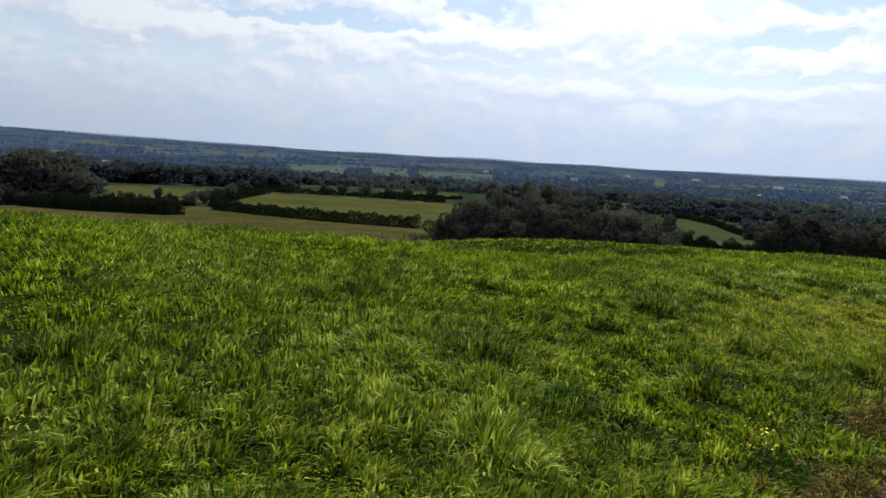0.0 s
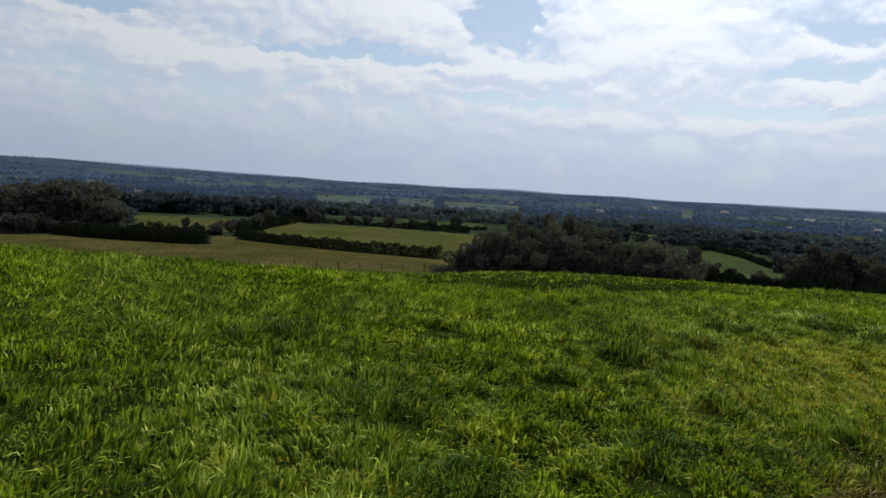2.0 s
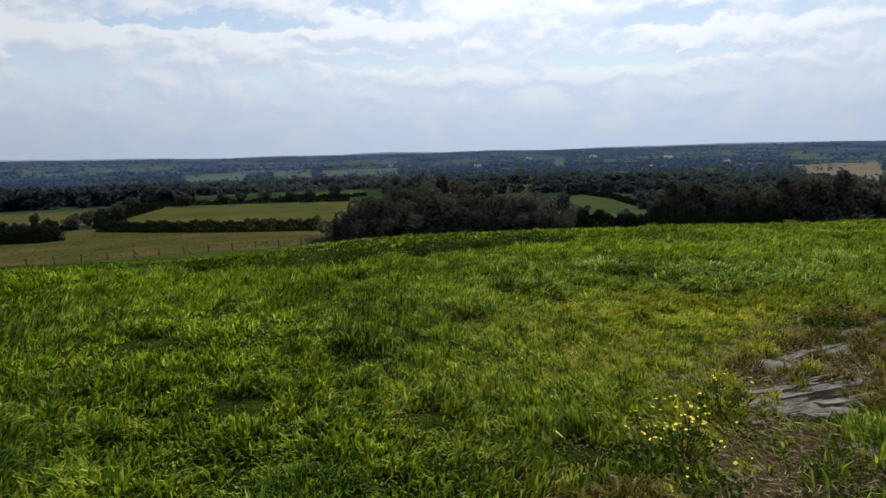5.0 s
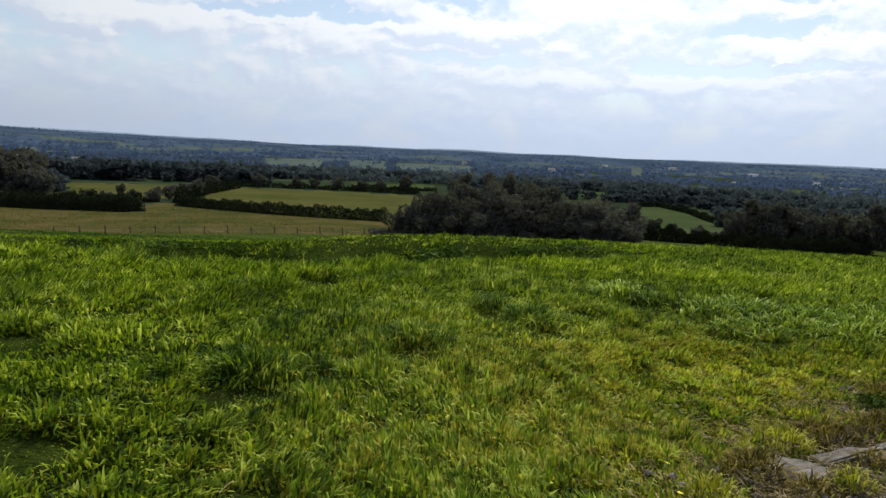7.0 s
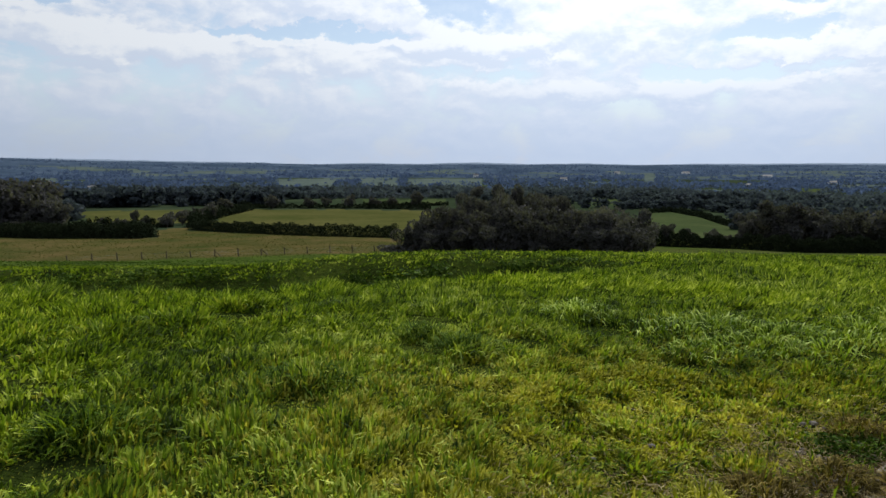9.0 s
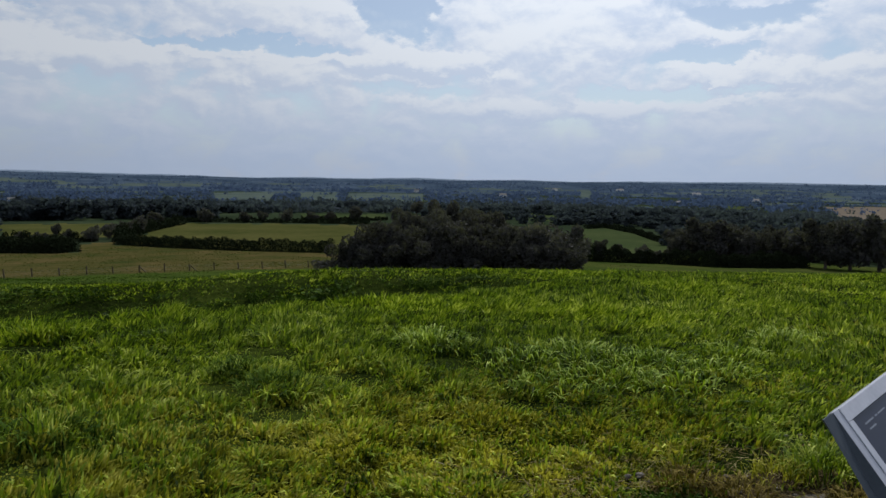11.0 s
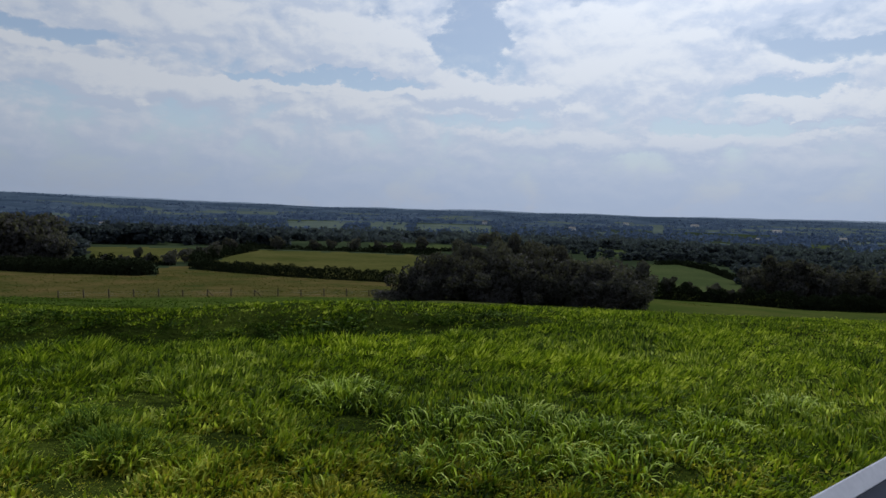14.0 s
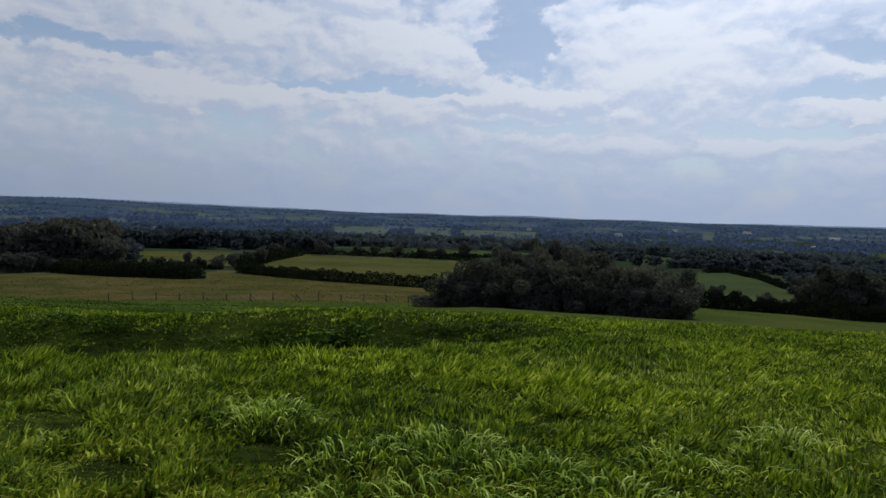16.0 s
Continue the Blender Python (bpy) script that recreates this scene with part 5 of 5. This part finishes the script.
# ---- yellow flowers ----
def ragwort(x, y, tall, stems, heads, seed):
    rng = random.Random(seed)
    top = new("ragwort")
    top.location = (x, y, height1(x, y))
    disc = bmesh.new()
    bmesh.ops.create_cone(disc, cap_ends=True, segments=9, radius1=0.5, radius2=1.0, depth=0.5)
    for v in disc.verts:
        if v.co.z > 0:
            k = 1.0 + 0.25 * math.cos(5 * math.atan2(v.co.y, v.co.x))
            v.co.x, v.co.y = v.co.x * k, v.co.y * k
    head = bpy.data.meshes.new("flower")
    disc.to_mesh(head)
    disc.free()
    head.materials.append(PETAL)
    tips = []
    for _ in range(stems):
        a, reach = rng.uniform(0, 6.28), rng.uniform(0.04, 0.27)
        tip = Vector((reach * math.cos(a), reach * math.sin(a), tall * rng.uniform(0.65, 1.0)))
        bm = bmesh.new()
        limb(bm, (rng.uniform(-0.03, 0.03), rng.uniform(-0.03, 0.03), -0.02), tip, 0.0028, 0.0018, 5)
        me = bpy.data.meshes.new("stem")
        bm.to_mesh(me)
        bm.free()
        me.materials.append(STALK)
        st = new("stem", me)
        st.parent = top
        tips.append(tip)
    for k in range(heads):
        t = tips[k % stems]
        f = new("flower", head)
        f.parent = top
        s = rng.uniform(0.006, 0.013)
        f.matrix_basis = Matrix.LocRotScale(t + Vector((rng.gauss(0, 0.03), rng.gauss(0, 0.03), rng.gauss(0.0, 0.018))), Euler((rng.gauss(0, 0.25), rng.gauss(0, 0.25), rng.uniform(0, 6))), (s, s * rng.uniform(0.6, 1.0), s * 0.45))
    r2 = np.random.default_rng(seed)
    pts = crown_points(r2, [(0, 0, tall * 0.3, 0.17, 0.17, tall * 0.34)], 300, 0.3)
    pts[:, 2] = np.maximum(pts[:, 2], 0.01)
    v, l = leaf_quads(pts, 0.014, r2)
    lv = new("leaves", from_arrays("leaves", v, l, 4, (WEED,)))
    lv.parent = top
    return tagged(top, "yellow ragwort in flower beside the dusty footpath", "wildflower", "ragwort plants")


ragwort(3.98, 5.02, 0.29, 20, 62, 5)
ragwort(4.42, 5.5, 0.34, 9, 16, 6)
ragwort(3.72, 4.98, 0.22, 6, 10, 7)
ragwort(3.92, 4.68, 0.14, 4, 7, 9)
ragwort(1.78, 3.3, 0.3, 6, 14, 8)


# ---- fence below the bank ----
def fence():
    top = new("fence")
    a, b = Vector((-62.0, 117.5)), Vector((-9.0, 126.5))
    n = int((b - a).length / 4.0)
    top.location = (a.x, a.y, height1(a.x, a.y))
    rng = random.Random(9)
    heads = []
    for k in range(n + 1):
        p = a + (b - a) * k / n
        z = height1(p.x, p.y)
        tall = rng.uniform(1.15, 1.5)
        bm = bmesh.new()
        limb(bm, (0, 0, -0.4), (rng.uniform(-0.1, 0.1), rng.uniform(-0.1, 0.1), tall), 0.11, 0.10, 7)
        me = bpy.data.meshes.new("post")
        bm.to_mesh(me)
        bm.free()
        me.materials.append(WOOD)
        post = new("post", me)
        post.parent = top
        post.location = Vector((p.x, p.y, z)) - top.location
        heads.append(Vector((p.x, p.y, z)) - top.location)
    for k in (6, 8):
        # strainer posts are propped by a sloping strut
        bm = bmesh.new()
        limb(bm, (1.3, 0.2, -0.2), (0.1, 0.02, 1.0), 0.08, 0.07, 7)
        me = bpy.data.meshes.new("strut")
        bm.to_mesh(me)
        bm.free()
        me.materials.append(WOOD)
        strut = new("strut", me)
        strut.parent = top
        strut.location = heads[k]
    for h in (0.35, 0.7, 1.0):
        bm = bmesh.new()
        rings = [[bm.verts.new(p + Vector((0, -0.09 + dy, h + dz))) for dy, dz in ((-0.006, 0), (0, 0.006), (0.006, 0), (0, -0.006))] for p in heads]
        for lo, hi in zip(rings, rings[1:]):
            for k in range(4):
                bm.faces.new((lo[k], lo[(k + 1) % 4], hi[(k + 1) % 4], hi[k]))
        me = bpy.data.meshes.new("wire")
        bm.to_mesh(me)
        bm.free()
        me.materials.append(WIRE)
        w = new("wire", me)
        w.parent = top
    return tagged(top, "dark wooden post and wire fence along the pasture", "fence")


fence()


# ---- information panel ----
def bar(name, x0, x1, y0, y1, z0, z1, mat, parent, edge=0.003, label=""):
    bm = bmesh.new()
    bmesh.ops.create_cube(bm, size=1.0)
    for v in bm.verts:
        v.co = ((x0 + x1) / 2 + v.co.x * (x1 - x0), (y0 + y1) / 2 + v.co.y * (y1 - y0), (z0 + z1) / 2 + v.co.z * (z1 - z0))
    if edge:
        bmesh.ops.bevel(bm, geom=bm.edges[:], offset=edge, segments=2, affect="EDGES")
    me = bpy.data.meshes.new(name)
    bm.to_mesh(me)
    bm.free()
    me.materials.append(mat)
    ob = new(name, me)
    ob.parent = parent
    if label:
        ob["label"] = label
    return ob


def panel():
    """A tilted reading panel on two legs; its own x runs along the top edge, y up the slope, z out of the face."""
    along = Vector((0.783, 0.622, 0.0))
    tilt = radians(PANEL_TILT)
    back = Vector((-0.622, 0.783, 0.0))
    up = (back * math.cos(tilt) + Vector((0, 0, math.sin(tilt)))).normalized()
    out = along.cross(up)
    m = Matrix((along, up, out)).transposed().to_4x4()
    m.translation = Vector(PANEL_AT)
    top = new("information_panel")
    foot = Vector((PANEL_AT[0], PANEL_AT[1], 0)) + along * 0.75 - back * 0.25
    top.location = (foot.x, foot.y, height1(foot.x, foot.y))
    inv = Matrix.Translation(-top.location)
    w, d = PANEL_WIDE, 0.62
    made = [bar("tray", 0.0, w, -d, -0.002, -0.045, -0.006, STEEL, top)]
    for name, x0, x1, y0, y1 in (("top_rail", 0.0, w, -0.055, 0.0), ("bottom_rail", 0.0, w, -d, -d + 0.055), ("side_rail", 0.0, 0.05, -d + 0.056, -0.056), ("side_rail", w - 0.05, w, -d + 0.056, -0.056)):
        made.append(bar(name, x0, x1, y0, y1, -0.005, 0.008, ALLOY, top, 0.002, "pale grey metal frame rail"))
    board = bar("board", 0.051, w - 0.051, -d + 0.057, -0.057, -0.005, 0.003, BOARD, top, 0.0, "dark navy printed board")
    made.append(board)
    # rows of print that cannot be read
    rng = random.Random(2)
    for row, (y, h, x, stop, gap) in enumerate(((-0.095, 0.006, 0.13, 0.36, 0.02), (-0.118, 0.006, 0.14, 0.24, 0.04), (-0.10, 0.005, 0.5, 0.95, 0.09), (-0.25, 0.0035, 0.16, 1.3, 0.2), (-0.34, 0.0035, 0.12, 1.3, 0.24), (-0.43, 0.0035, 0.2, 1.2, 0.26))):
        while x < stop:
            long = rng.uniform(0.025, 0.11)
            made.append(bar("print_bar", x, x + long, y - h / 2, y + h / 2, 0.0031, 0.0038, PRINT, top, 0.0))
            x += long + gap * rng.uniform(0.5, 1.3)
    for ob in made:
        ob.matrix_basis = inv @ m
    # folded metal ends: a bright strip beside the face, then a dark cheek that slants away
    for s, x in ((-1, -0.002), (1, w + 0.002)):
        v = [(x, 0.0, 0.004), (x, -d, 0.004), (x + s * 0.042, -d, 0.0), (x + s * 0.042, 0.0, 0.0), (x, 0.0, -0.01), (x, -d, -0.01), (x + s * 0.042, -d, -0.01), (x + s * 0.042, 0.0, -0.01)]
        e = mesh_object("end_strip", v, [(0, 1, 2, 3), (7, 6, 5, 4), (0, 3, 7, 4), (1, 5, 6, 2), (2, 6, 7, 3), (0, 4, 5, 1)], (ALLOY,), top)
        e.matrix_basis = inv @ m
        v = [(x + s * 0.043, 0.0, -0.001), (x + s * 0.043, -d, -0.001), (x + s * 0.105, -d, -0.085), (x + s * 0.14, -0.001, -0.004), (x, -0.01, -0.07), (x, -d, -0.07)]
        e = mesh_object("end_cheek", v, [(0, 1, 2, 3), (3, 2, 5, 4), (0, 3, 4), (1, 5, 2)], (CHEEK,), top)
        e.matrix_basis = inv @ m
    for x in (0.25, w - 0.25):
        head = m @ Vector((x, -d * 0.5, -0.045))
        z0 = height1(head.x, head.y)
        leg = bar("leg", -0.04, 0.04, -0.04, 0.04, z0 - 0.3 - head.z, 0.0, STEEL, top)
        leg.matrix_basis = Matrix.Translation(head - top.location) @ Matrix.Rotation(math.atan2(0.622, 0.783), 4, "Z")
    return tagged(top, "tilted grey metal information panel with a navy printed board", "information panel")


PANEL_AT, PANEL_TILT, PANEL_WIDE = (6.83, 6.633, 0.676), 50.0, 1.75
panel()
